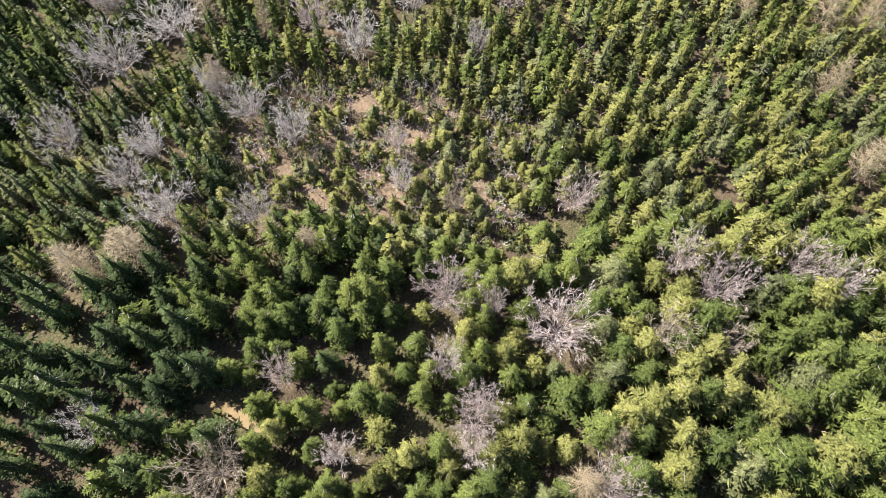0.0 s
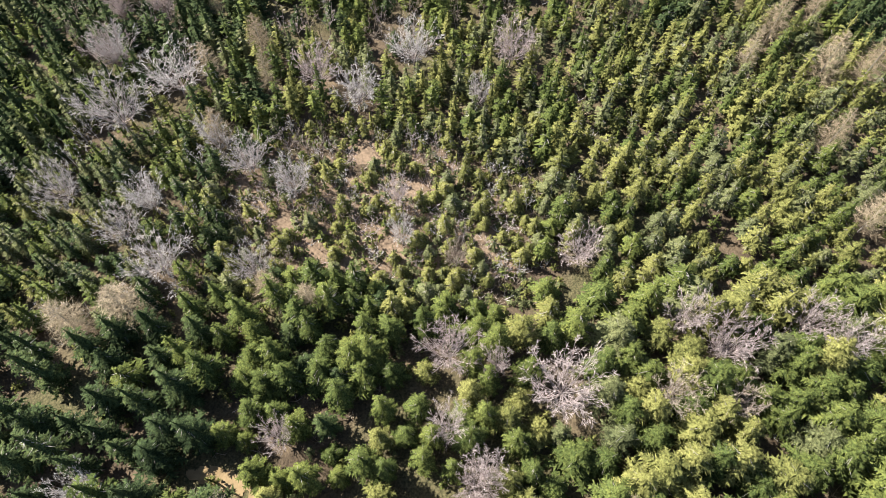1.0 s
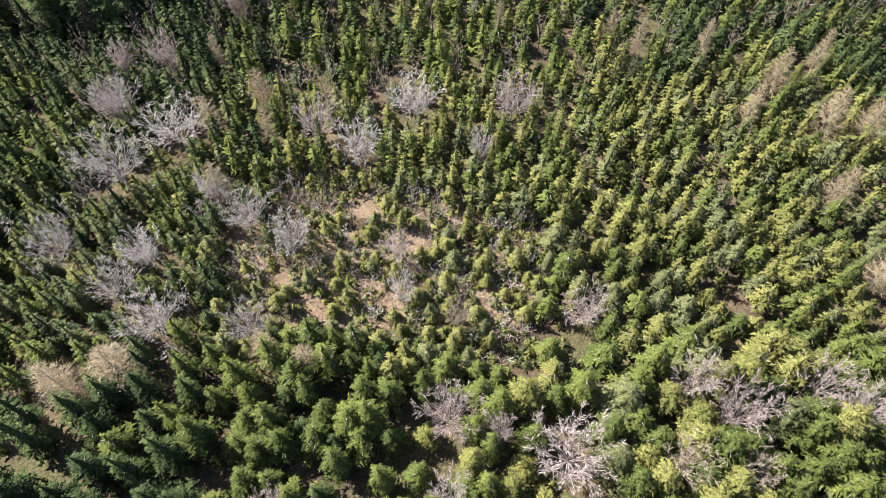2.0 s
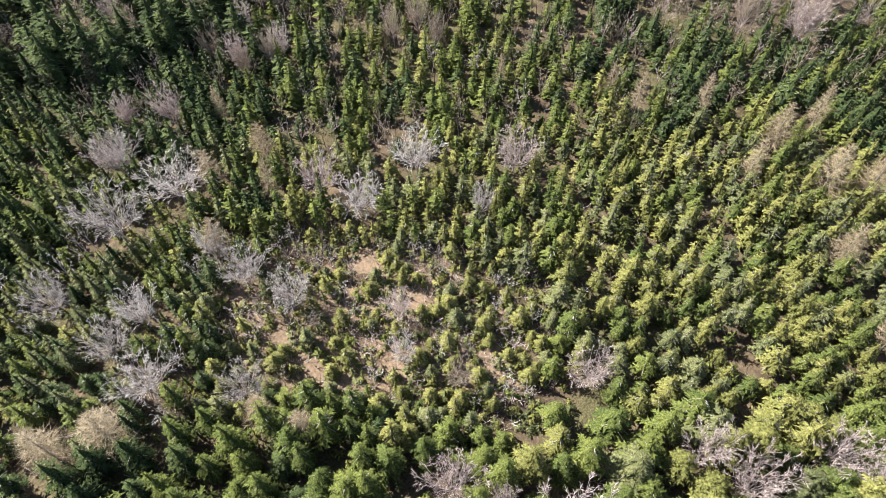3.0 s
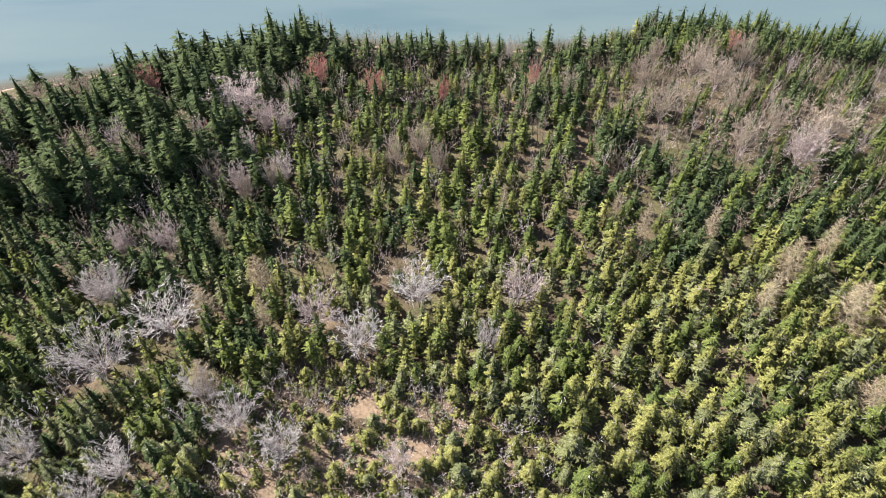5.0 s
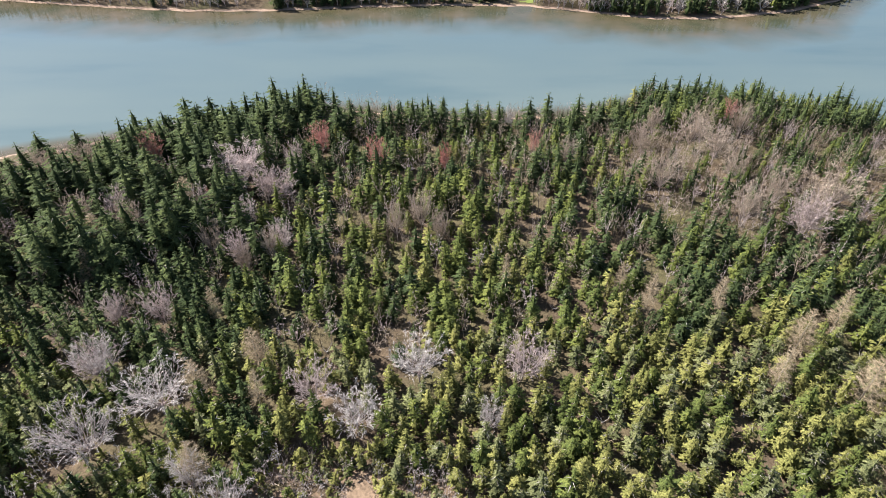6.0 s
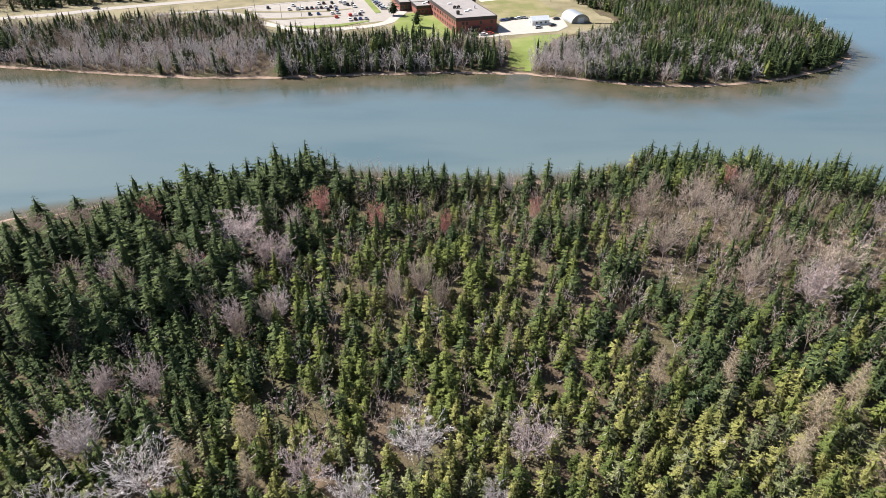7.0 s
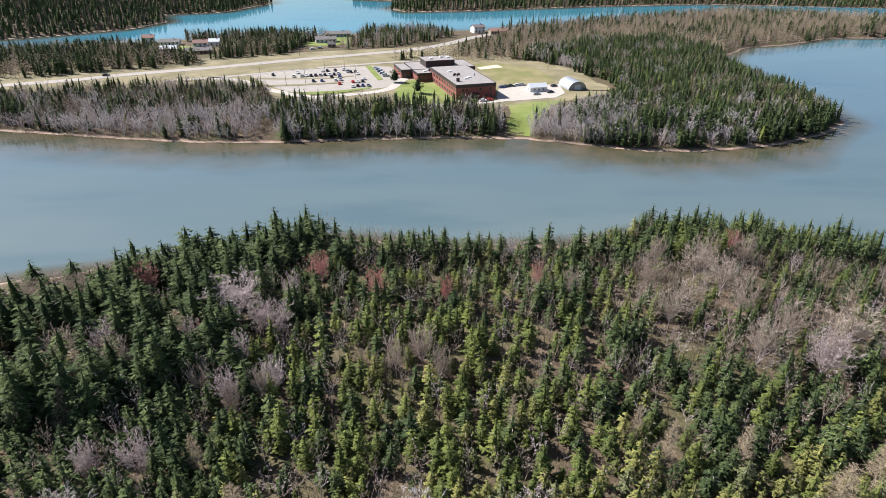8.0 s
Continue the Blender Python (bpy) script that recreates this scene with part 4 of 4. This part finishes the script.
# leafless broadleaf trees: x, y, crown radius, height
PALE_TREES = [(-46, 78, 6.2, 11), (-54, 70, 5.9, 13), (-37, 65, 3.3, 10), (-31, 61, 3.9, 10), (-24, 57, 3.7, 10), (-58, 85, 4.9, 10), (-45, 54, 3.7, 10),
              (-48, 49, 3.5, 9), (-41, 43, 4.5, 10), (-28, 43, 3.3, 9), (-59, 56, 4.0, 10), (-15, 75, 4.3, 10), (-6, 85, 4.7, 12),
              (-43, 13, 3.2, 10), (5, 75, 2.4, 9), (-7, 48, 2.4, 8), (16, 175, 1.6, 11)]
PINK_TREES = [(14, 25, 5.4, 13), (36, 30, 4.0, 13), (31, 34, 3.3, 12), (47, 33, 3.6, 12), (51, 30, 3.1, 12), (-22, 80, 4.3, 10), (11, 85, 4.6, 11), (0, 30, 4.2, 12), (6, 28, 2.4, 10), (0, 20, 2.9, 11), (4, 15, 2.9, 11), (-21, 19, 2.5, 9), (3, 13, 2.9, 10),
              (3, 10, 2.9, 11), (-13, 9, 2.8, 10), (19, 6, 3.5, 10), (-8, 55, 2.7, 8), (19, 45, 3.6, 9), (-53, 98, 3.2, 10), (-61, 97, 2.4, 9), (-50, 143, 6.8, 13),
              (-39, 135, 3.9, 11), (-59, 85, 4.2, 10), (74, 122, 4.8, 13), (-43, 137, 3.4, 11), (-56, 131, 2.8, 10), (-43, 114, 2.6, 10), (-35, 117, 2.8, 10), (-73, 128, 3.2, 11), (-44, 125, 2.6, 10), (-39, 150, 2.6, 10)]
GREY_TREES = [(-27, 7, 5.2, 12), (-80, 125, 3.9, 11), (-69, 124, 3.3, 10), (-49, 117, 3.0, 10), (-41, 111, 2.5, 10), (-7, 126, 3.4, 12), (49, 140, 4.9, 13), (66, 154, 4.4, 12),
              (63, 163, 4.9, 12), (84, 132, 5.9, 13), (64, 128, 4.1, 12), (-92, 154, 3.3, 10), (73, 135, 3.6, 12), (67, 145, 3.7, 12), (49, 157, 4.3, 11),
              (-37, 115, 2.6, 10), (-3, 120, 2.5, 11), (-12, 123, 2.6, 11), (1, 44, 2.2, 8), (28, 24, 3.4, 10), (36, 23, 3.2, 10), (69, 171, 3.6, 12), (78, 168, 3.4, 12), (56, 172, 3.0, 11), (29, 153, 2.8, 10), (76, 124, 3.4, 12), (-102, 151, 3.6, 8), (-96, 156, 3.4, 8), (-108, 156, 3.4, 7)]
RED_TREES = [(-34, 159, 3.3, 11), (-19, 151, 3.1, 11), (-76, 154, 3.5, 11), (-54, 132, 1.8, 9), (-2, 149, 2.1, 10), (21, 157, 2.2, 10), (78, 177, 3.2, 10)]
LARCHES = [(-33, 87, 3.3, 12), (-31, 79, 1.9, 11), (-37, 67, 2.7, 11), (-25, 39, 2.9, 10), (-19, 37, 2.8, 10), (-44, 36, 4.1, 11), (-51, 34, 3.6, 11),
           (58, 90, 3.2, 13), (60, 64, 3.0, 13), (64, 80, 3.8, 14), (62, 50, 3.0, 12), (71, 79, 3.8, 14), (20, 11, 2.5, 10), (16, 6, 2.8, 10), (10, 107, 1.6, 11),
           (35, 100, 2.1, 12), (47, 99, 2.2, 12), (68, 96, 2.4, 13)]
FAR_LARCHES = [(31, 104, 1.8, 11), (-43, 98, 1.8, 11), (-80, 119, 3.6, 10), (-73, 118, 3.4, 11), (-71, 109, 2.7, 10), (-59, 131, 3.6, 12), (52, 83, 2.2, 12), (-41, 81, 2.7, 11)]
# tall spruces along the shore: x, y, height of the tip above the water
SHORE_SPRUCES = [(-110, 162, 11), (-100, 163, 11), (-82, 153, 16), (-75, 159, 16), (-68, 161, 18), (-59, 164, 18), (-55, 165, 16), (-52, 170, 16), (-45, 168, 16),
                 (-39, 176, 18), (-31, 171, 15), (-28, 173, 15), (-23, 173, 15), (-17, 172, 15), (-15, 175, 14), (-11, 176, 14), (-6, 175, 14), (-3, 176, 14),
                 (4, 175, 14), (7, 175, 14), (13, 174, 14), (22, 177, 14), (36, 179, 14), (43, 179, 13), (47, 177, 14), (56, 180, 14), (67, 190, 15), (72, 189, 14),
                 (79, 188, 14), (86, 188, 14), (93, 185, 13)]
MORE_SHORE_SPRUCES = [(99, 181, 13), (106, 179, 13), (110, 178, 13), (115, 176, 13), (-97, 137, 16), (-86, 150, 15), (-79, 157, 15), (-64, 158, 16), (-47, 164, 15), (-36, 166, 15)]
# gaps in the wood: x, y, radius
GLADES = [(-33, 18, 2.3), (-31, 15, 3.1), (-26, 13.4, 3.0), (-15, 45, 2.0), (14, 42, 2.8), (17, 38, 2.0), (63, 48, 2.5), (-33, 58, 2.8), (-32, 62, 2), (-14, 65, 3.0), (-9, 48, 2.2), (3, 58, 2.0),
          (-44, 111, 2.4), (-32, 143, 1.8), (-105, 158, 6.0), (-20, 80, 2.5), (-14, 88, 2.4), (5, 18, 2.6), (23, 17, 2.2), (-37, 26, 2.6), (-20, 46, 2.2), (-25, 52, 2.4),
          (19, 31, 2.2), (-6, 58, 2.4), (-18, 56, 2.2), (-12, 22, 1.8), (-40, 10, 2.4)]

rng = np.random.default_rng(11)
taken = []
for rows, mat, label in ((PALE_TREES, TWIGS_WHITE, "bare broadleaf tree with a dome of pale grey twigs"),
                         (PINK_TREES, TWIGS_PINK, "bare broadleaf tree with pinkish-grey twigs among spruces"),
                         (GREY_TREES, TWIGS_BROWN, "bare birch with brown-grey twigs among spruces"),
                         (RED_TREES, TWIGS_RED, "bare maple with reddish spring buds")):
    for x, y, r, tall in rows:
        taken.append((x, y, r * 0.78))
        plant("bare_tree", "bare_dense" if y > 95 else "bare", int(rng.integers(5)), mat, x, y, tall, r, label, "bare trees in the wood")
for x, y, r, tall in LARCHES + FAR_LARCHES:
    taken.append((x, y, r * 0.65))
    plant("larch_tree", "larch", int(rng.integers(4)), LARCH_TAN, x, y, tall * 0.9, r * 0.82, "leafless tan larch with fine soft twigs", "larches in the wood")
for x, y, tip in SHORE_SPRUCES + MORE_SHORE_SPRUCES:
    taken.append((x, y, 1.6))
    tall = tip - float(height(np.array([x]), np.array([y]))[0])
    plant("spruce_tree", "full", int(rng.integers(5)), NEEDLES_DARK, x, y, tall, 0.25 * tall + (0.9 if x < -30 else 0.2), "tall dark green spruce by the shore", "spruces on the shore")


def near(x, y, cx, cy, rx, ry):
    """1 in the middle of an oval patch, 0 outside it."""
    return max(0.0, 1 - math.hypot((x - cx) / rx, (y - cy) / ry) ** 2)


def stand(x, y):
    """What grows at a place: form, material, height and crown radius; nothing where no tree stands."""
    wob = 5 * math.sin(x * 0.13 + y * 0.07) + 4 * math.sin(y * 0.17 - x * 0.05)
    u, v = rng.uniform(), rng.uniform()
    bog, thin = near(x, y, -9, 54 + wob * 0.5, 26, 19), near(x, y, -50, 54, 22, 22)
    if v > 0.95:
        return None
    if x > 36 + wob and 126 + wob * 0.6 < y < 172:                  # birches on the rise
        if u < 0.7:
            return "brush", 6 if u < 0.18 else (10 if u < 0.38 else 7), rng.uniform(5, 8.5), rng.uniform(1.5, 2.5)
        return "slim", 1 if u < 0.9 else 2, rng.uniform(5, 10), rng.uniform(1.2, 1.8)
    if x < -93 and y > 148:                                        # low reddish scrub on the bank
        return ("brush", 6 if u < 0.45 else 7, rng.uniform(2.5, 5), rng.uniform(1.4, 2.2)) if u < 0.8 else ("full", 1, rng.uniform(5, 8), rng.uniform(1.4, 1.9))
    if x < -42 + wob and y > 112 + wob:                             # old dark spruces towards the point
        if u < 0.33:
            return "brush", 7 if u < 0.14 else (6 if u < 0.26 else 10), rng.uniform(5, 9), rng.uniform(1.6, 2.6)
        tall = 8 + 8 * rng.beta(2, 2)
        return "full", 1, tall, 0.9 + tall * rng.uniform(0.15, 0.20)
    if y > 92 + wob:
        if u < (0.42 if -24 < x < 6 and 118 < y < 142 else (0.16 if x < -30 or x > 40 else 0.31)):
            return "brush", 7 if u < 0.14 else (6 if u < 0.2 else 10), rng.uniform(6, 9.5), rng.uniform(1.5, 2.5)
        deep = (y > 140 and v < 0.45) or x < -34 + 30 * (v - 0.45) or (x > 30 and v < 0.5)
        tall = 3.2 + 6.2 * rng.beta(2, 2) + (3.0 if v < 0.08 else 0) + (2.5 if x > 55 and y > 165 else 0)
        return "full" if u > 0.5 else "slim", 1 if deep or u < 0.46 else (2 if u < 0.93 else 3), tall, 0.75 + tall * rng.uniform(0.11, 0.165)
    if bog > 0.12:
        if u < 0.44:
            return "brush", 7 if u < 0.08 else (6 if u < 0.24 else 5), rng.uniform(3.0, 6.0), rng.uniform(1.1, 1.9)
        return "tuft" if u < 0.6 else "slim", 3 if u < 0.86 else 4, rng.uniform(2.6, 5.8), rng.uniform(0.9, 1.5)
    if thin > 0.1:
        if u < 0.15:
            return "brush", 5, rng.uniform(6, 9), rng.uniform(1.4, 2.2)
        return "slim" if u < 0.7 else "tuft", 4 if u < 0.42 else (1 if u < 0.68 else (2 if u < 0.9 else 3)), rng.uniform(4.5, 8.5), rng.uniform(1.1, 1.6)
    if y < 39 + wob * 0.6 and (x < -24 + wob * 0.5 or (x < -9 and y > 23 + wob * 0.4)):
        return "full" if u < 0.75 else "tuft", 1 if u < (min(0.95, max(0.12, 0.22 - (x + 31 + wob * 0.5) * 0.06))) else 2, rng.uniform(7, 13) if x < -28 else rng.uniform(5, 11), rng.uniform(1.5, 2.5)
    if y < 38 and x < 10:
        return "full" if u < 0.55 else "tuft", 2 if u < 0.7 else 3, rng.uniform(3.5, 10), rng.uniform(1.3, 2.4)
    if x > 12 + wob and y < 40:
        return "tuft" if u < 0.5 else "full", 3 if u < 0.28 else (2 if u < 0.90 else 4), rng.uniform(6.5, 11), rng.uniform(1.9, 3.1)
    if x > 8:
        return "tuft" if u < 0.5 else ("full" if u < 0.8 else "slim"), 4 if u < 0.24 else (3 if u < 0.72 else 2), rng.uniform(4.0, 9.0), rng.uniform(1.15, 1.95)
    if x < -26 + 24 * (v - 0.45):
        return "full" if u < 0.5 else "slim", 1 if u < 0.5 else (2 if u < 0.85 else 4), rng.uniform(5, 10), rng.uniform(1.3, 2.0)
    return "tuft" if u < 0.35 else ("full" if u < 0.6 else "slim"), 2 if u < 0.24 else (3 if u < 0.80 else 4), rng.uniform(4.5, 8.5), rng.uniform(1.1, 1.8)


def spacing(x, y):
    """How far apart the trees of the near wood stand."""
    if near(x, y, -9, 54, 26, 19) > 0.1 or near(x, y, -50, 54, 22, 22) > 0.1:
        return 1.75
    if y < 40:
        return 2.7 if x > 8 else (3.4 if x < -28 else 2.4)
    if x < -42 and y > 112:
        return 1.8 if x < -93 and y > 148 else 2.7
    return (1.65 if x > 34 and y > 124 else 2.05) if y > 92 else 2.0


def fill(x0, x1, y0, y1, step, keep):
    """Places strewn over a rectangle, none nearer to another than step (a number, or a function of the place), that keep() lets stand."""
    most = step if isinstance(step, float) else 3.5
    out, cells = [], {}
    many = int((x1 - x0) * (y1 - y0) / most ** 2 * 5)
    for px, py in np.stack([rng.uniform(x0, x1, many), rng.uniform(y0, y1, many)], 1).tolist():
        i, j = int(px // most), int(py // most)
        s = step if isinstance(step, float) else step(px, py)
        if any((px - qx) ** 2 + (py - qy) ** 2 < s * s for a in (i - 1, i, i + 1) for b in (j - 1, j, j + 1) for qx, qy in cells.get((a, b), ())):
            continue
        if keep(px, py):
            cells.setdefault((i, j), []).append((px, py))
            out.append((px, py))
    return out


def in_view(x, y):
    return abs(x) < 52 + 0.43 * max(y, 0) + (8 if x < 0 else 0)


def open_ground(x, y):
    return in_view(x, y) and all((x - a) ** 2 + (y - b) ** 2 > r * r for a, b, r in taken) and all((x - a) ** 2 + (y - b) ** 2 > r * r for a, b, r in GLADES)


SPRUCE_LABEL = {1: "dark green spruce standing among its neighbours", 2: "mid-green spruce standing among its neighbours",
                3: "olive-green young fir with tufted sprays", 4: "grey-green fir hung with lichen"}
NEEDLES = {1: NEEDLES_DARK, 2: NEEDLES_MID, 3: NEEDLES_OLIVE, 4: NEEDLES_GREY}
crowd = []
places = [p for p in fill(-160, 150, -8, 206, spacing, open_ground)]
inland = depth_in(NEAR_LAND, np.array([p[0] for p in places]), np.array([p[1] for p in places]))
for (x, y), d in zip(places, inland):
    if d < 0.4 + 1.2 * math.sin(x * 0.2) ** 2:
        continue
    grows = stand(x, y)
    if not grows:
        continue
    form, mi, tall, wide = grows
    if d < 24 and x < -55:
        tall *= 0.74 if x > -88 else 0.58
    if d < 16 and -40 < x < 60:
        tall, wide = tall * 0.84, wide * 0.9
        if rng.uniform() < 0.25:
            form, mi, wide = "brush", 7, wide * 1.2
    if mi in NEEDLES and -38 < x < 52 and 3 < y < 35:
        plant("spruce_tree", form + "_fine", int(rng.integers(5)), NEEDLES[mi], x, y, tall, wide, SPRUCE_LABEL[mi], "spruces in the wood")
    else:
        crowd.append((x, y, tall, wide, form + "_mid" if y > 62 and tall < 12 and mi in NEEDLES else form, mi))
forest("spruce_forest", "dense mixed wood of spruce and fir with bare birches", crowd)
brush = [(x, y, rng.uniform(0.8, 2.0), rng.uniform(0.8, 1.6), "shrub", int(rng.choice([5, 7, 7, 8]))) for x, y in fill(-110, 110, 2, 190, 4.2, in_view)]


def gap(x, y):
    return in_view(x, y) and all((x - a) ** 2 + (y - b) ** 2 > r * r * 0.5 for a, b, r in GLADES)


brush += [(x, y, rng.uniform(1.5, 4.5), rng.uniform(0.6, 1.1), "sapling", int(rng.choice([2, 3, 3, 4] if y < 90 else [1, 2, 2, 3]))) for x, y in fill(-110, 100, 2, 172, 2.0, gap)
          if rng.uniform() < (0.32 if y < 90 else 0.22) + 0.6 * (near(x, y, -14, 54, 34, 24) > 0 or near(x, y, -52, 54, 24, 24) > 0)]
brush += [(x, y, rng.uniform(1.6, 3.2), rng.uniform(1.0, 1.7), "shrub", int(rng.choice([6, 7, 7, 10]))) for x, y in fill(-118, 125, 148, 206, 1.6, in_view)
          if -0.2 < float(depth_in(NEAR_LAND, np.array([x]), np.array([y]))[0]) < 6]
brush += [(x, y, rng.uniform(0.7, 2.2), rng.uniform(0.55, 1.1), *(("sapling", int(rng.choice([3, 4]))) if rng.uniform() < 0.45 else ("shrub", int(rng.choice([5, 6, 7, 7]))))) for x, y in fill(-38, 16, 38, 72, 0.9, gap)]
forest("undergrowth", "low leafless brown shrubs and saplings on the forest floor", [b for b, d in zip(brush, depth_in(NEAR_LAND, np.array([b[0] for b in brush]), np.array([b[1] for b in brush]))) if d > -0.2], "shrubs")

# ---- the woods across the water: outlines, metres ----
SHORE_WOOD_WEST = [(-420, 334), (-218, 314), (-167, 304), (-116, 297), (-92, 296), (-90, 315), (-96, 340), (-104, 368), (-130, 378), (-170, 372), (-240, 352), (-420, 360)]
SHORE_WOOD_MID = [(-78, 297), (-39, 302), (9, 305), (25, 306), (27, 318), (18, 330), (-20, 336), (-60, 338), (-86, 340), (-90, 318)]
POINT_WOOD = [(60, 296), (86, 287), (117, 288), (151, 297), (185, 316), (200, 334), (205, 380), (195, 440), (212, 515), (170, 560), (110, 540), (60, 500), (62, 470), (84, 430), (100, 398), (101, 374), (82, 345), (62, 330)]
BIRCH_WOOD = [(38, 302), (62, 294), (84, 290), (86, 312), (76, 335), (60, 322), (44, 318)]
BACK_WOOD = [(-40, 470), (20, 466), (70, 470), (110, 540), (170, 540), (214, 520), (250, 559), (294, 574), (355, 613), (420, 614), (530, 642), (490, 720), (330, 780), (160, 690), (60, 620), (40, 560), (0, 500)]
LAKE_WOOD_WEST = [(-420, 385), (-300, 396), (-262, 410), (-205, 436), (-176, 450), (-180, 468), (-205, 482), (-225, 500), (-262, 520), (-335, 492), (-420, 465)]
LAKE_WOOD_MID = [(-172, 470), (-125, 492), (-120, 520), (-118, 545), (-105, 575), (-150, 585), (-225, 565), (-215, 545), (-175, 535), (-170, 510)]
ROAD_WOOD = [(-86, 512), (-60, 518), (-34, 534), (-10, 560), (5, 590), (-20, 625), (-60, 622), (-78, 600), (-76, 560)]


def wood(outline, step, choose):
    xs, ys = [p[0] for p in outline], [p[1] for p in outline]
    ps = fill(min(xs), max(xs), min(ys), max(ys), step, lambda x, y: abs(x) < 40 + 0.8 * y)
    d = depth_in(outline, np.array([p[0] for p in ps]), np.array([p[1] for p in ps]))
    return [(p[0], p[1], *choose(p[0], p[1])) for p, k in zip(ps, d) if k > -1.5]


def mixed(bare_share, dark=0.8, low=7.5, high=11.0, wide=1.0):
    def choose(x, y):
        u = rng.uniform() + 0.18 * math.sin(x * 0.09) * math.sin(y * 0.11)
        if x < -80 and y < 318:
            u -= 0.3
        if x > 80 and y < 302:
            u -= 0.2
        if u < bare_share:
            return rng.uniform(low * 0.8, high * 0.9), rng.uniform(2.3, 3.8), "far_bare", int(rng.choice([5, 5, 5, 6] if y < 316 or 36 < x < 90 else [5, 7, 7, 10]))
        return low * 0.7 + (high + 1 - low * 0.7) * rng.beta(2, 2), wide * rng.uniform(1.7, 2.6), "far", 1 if rng.uniform() < dark else 2
    return choose


def larchy(x, y):
    w = rng.uniform() + 0.22 * math.sin(x * 0.045 + 1) * math.sin(y * 0.05)
    if w < 0.78:
        return rng.uniform(5.5, 9), rng.uniform(1.8, 2.8), "far_larch", int(rng.choice([7, 8, 8, 7, 10]))
    return rng.uniform(6, 10), rng.uniform(2.2, 3.0), "far", 1


def lake_belt(x, y):
    """Tan larches over a skirt of dark spruces."""
    w = rng.uniform() + 0.3 * math.sin(x * 0.05) * math.sin(y * 0.06 + 2)
    if w < 0.5:
        return rng.uniform(7, 10), rng.uniform(1.8, 2.6), "far_larch", int(rng.choice([7, 8, 10]))
    return rng.uniform(7, 12.0), rng.uniform(2.2, 3.2), "far", 1


forest("shore_wood", "strip of dark spruces and grey bare trees along the far shore", wood(SHORE_WOOD_WEST, 2.4, mixed(0.55, 0.92)) + wood(SHORE_WOOD_MID, 2.3, mixed(0.38, 0.92)))
forest("point_wood", "dense spruce wood covering a wooded point", wood(POINT_WOOD, 2.6, mixed(0.21, 0.93, low=8.0, high=10.3, wide=1.1)) + wood(BIRCH_WOOD, 2.1, mixed(0.88)))
forest("back_wood", "tan larch and spruce wood behind the school grounds", wood(BACK_WOOD, 3.2, larchy))
forest("lakeside_wood", "dark spruce belts between the highway and the lake", wood(LAKE_WOOD_WEST, 2.9, lake_belt) + wood(LAKE_WOOD_MID, 2.9, lake_belt) + wood(ROAD_WOOD, 3.6, mixed(0.5)))


def speck(x, y):
    u = rng.uniform() + 0.2 * math.sin(x * 0.05) * math.sin(y * 0.04)
    return rng.uniform(9, 13), rng.uniform(2.7, 3.8), "speck", 1 if u < 0.78 else 10


def shore_band(poly, step, reach, y1):
    """The first rows of trees of a far wood, from the water's edge inwards."""
    xs = [p[0] for p in poly if p[1] < y1]
    ps = fill(max(min(xs), -760), min(max(xs), 900), min(p[1] for p in poly), y1, step, lambda x, y: abs(x) < 60 + 0.78 * y)
    d = depth_in(poly, np.array([p[0] for p in ps]), np.array([p[1] for p in ps]))
    return [(p[0], p[1], *speck(*p)) for p, k in zip(ps, d) if 0.6 < k < reach]


forest("distant_wood", "distant dark spruce hills across the lake", shore_band(FAR_WEST, 4.8, 220, 1060) + shore_band(FAR_NORTH, 5.2, 100, 1060))

# ---- trees that stand alone across the water ----
row_turn = np.random.default_rng(21)
for i in range(30):                                                # a broken row of dark spruces along the lake
    k = i / 29
    if not 0.44 < k < 0.52:
        plant("spruce_tree", "full_mid", int(row_turn.integers(6)), NEEDLES_DARK, 52 + 150 * k + row_turn.uniform(-2, 2), 636 + 74 * k + row_turn.uniform(-4, 4), row_turn.uniform(9, 14.5), row_turn.uniform(2.0, 2.9), "dark spruce in a row along the lake", "spruces along the lake")
plant("spruce_tree", "full", 0, NEEDLES_DARK, -77, 297, 11.5, 3.4, "dark spruce at the water's edge", "trees of the grounds")
plant("pine_tree", "round", 1, NEEDLES_DARK, -33, 397, 8.5, 3.6, "dark round-crowned pine on the lawn", "trees of the grounds")
plant("pine_tree", "round", 0, NEEDLES_DARK, -18, 369, 9.0, 3.2, "dark bushy pine on the lawn beside the school", "trees of the grounds")
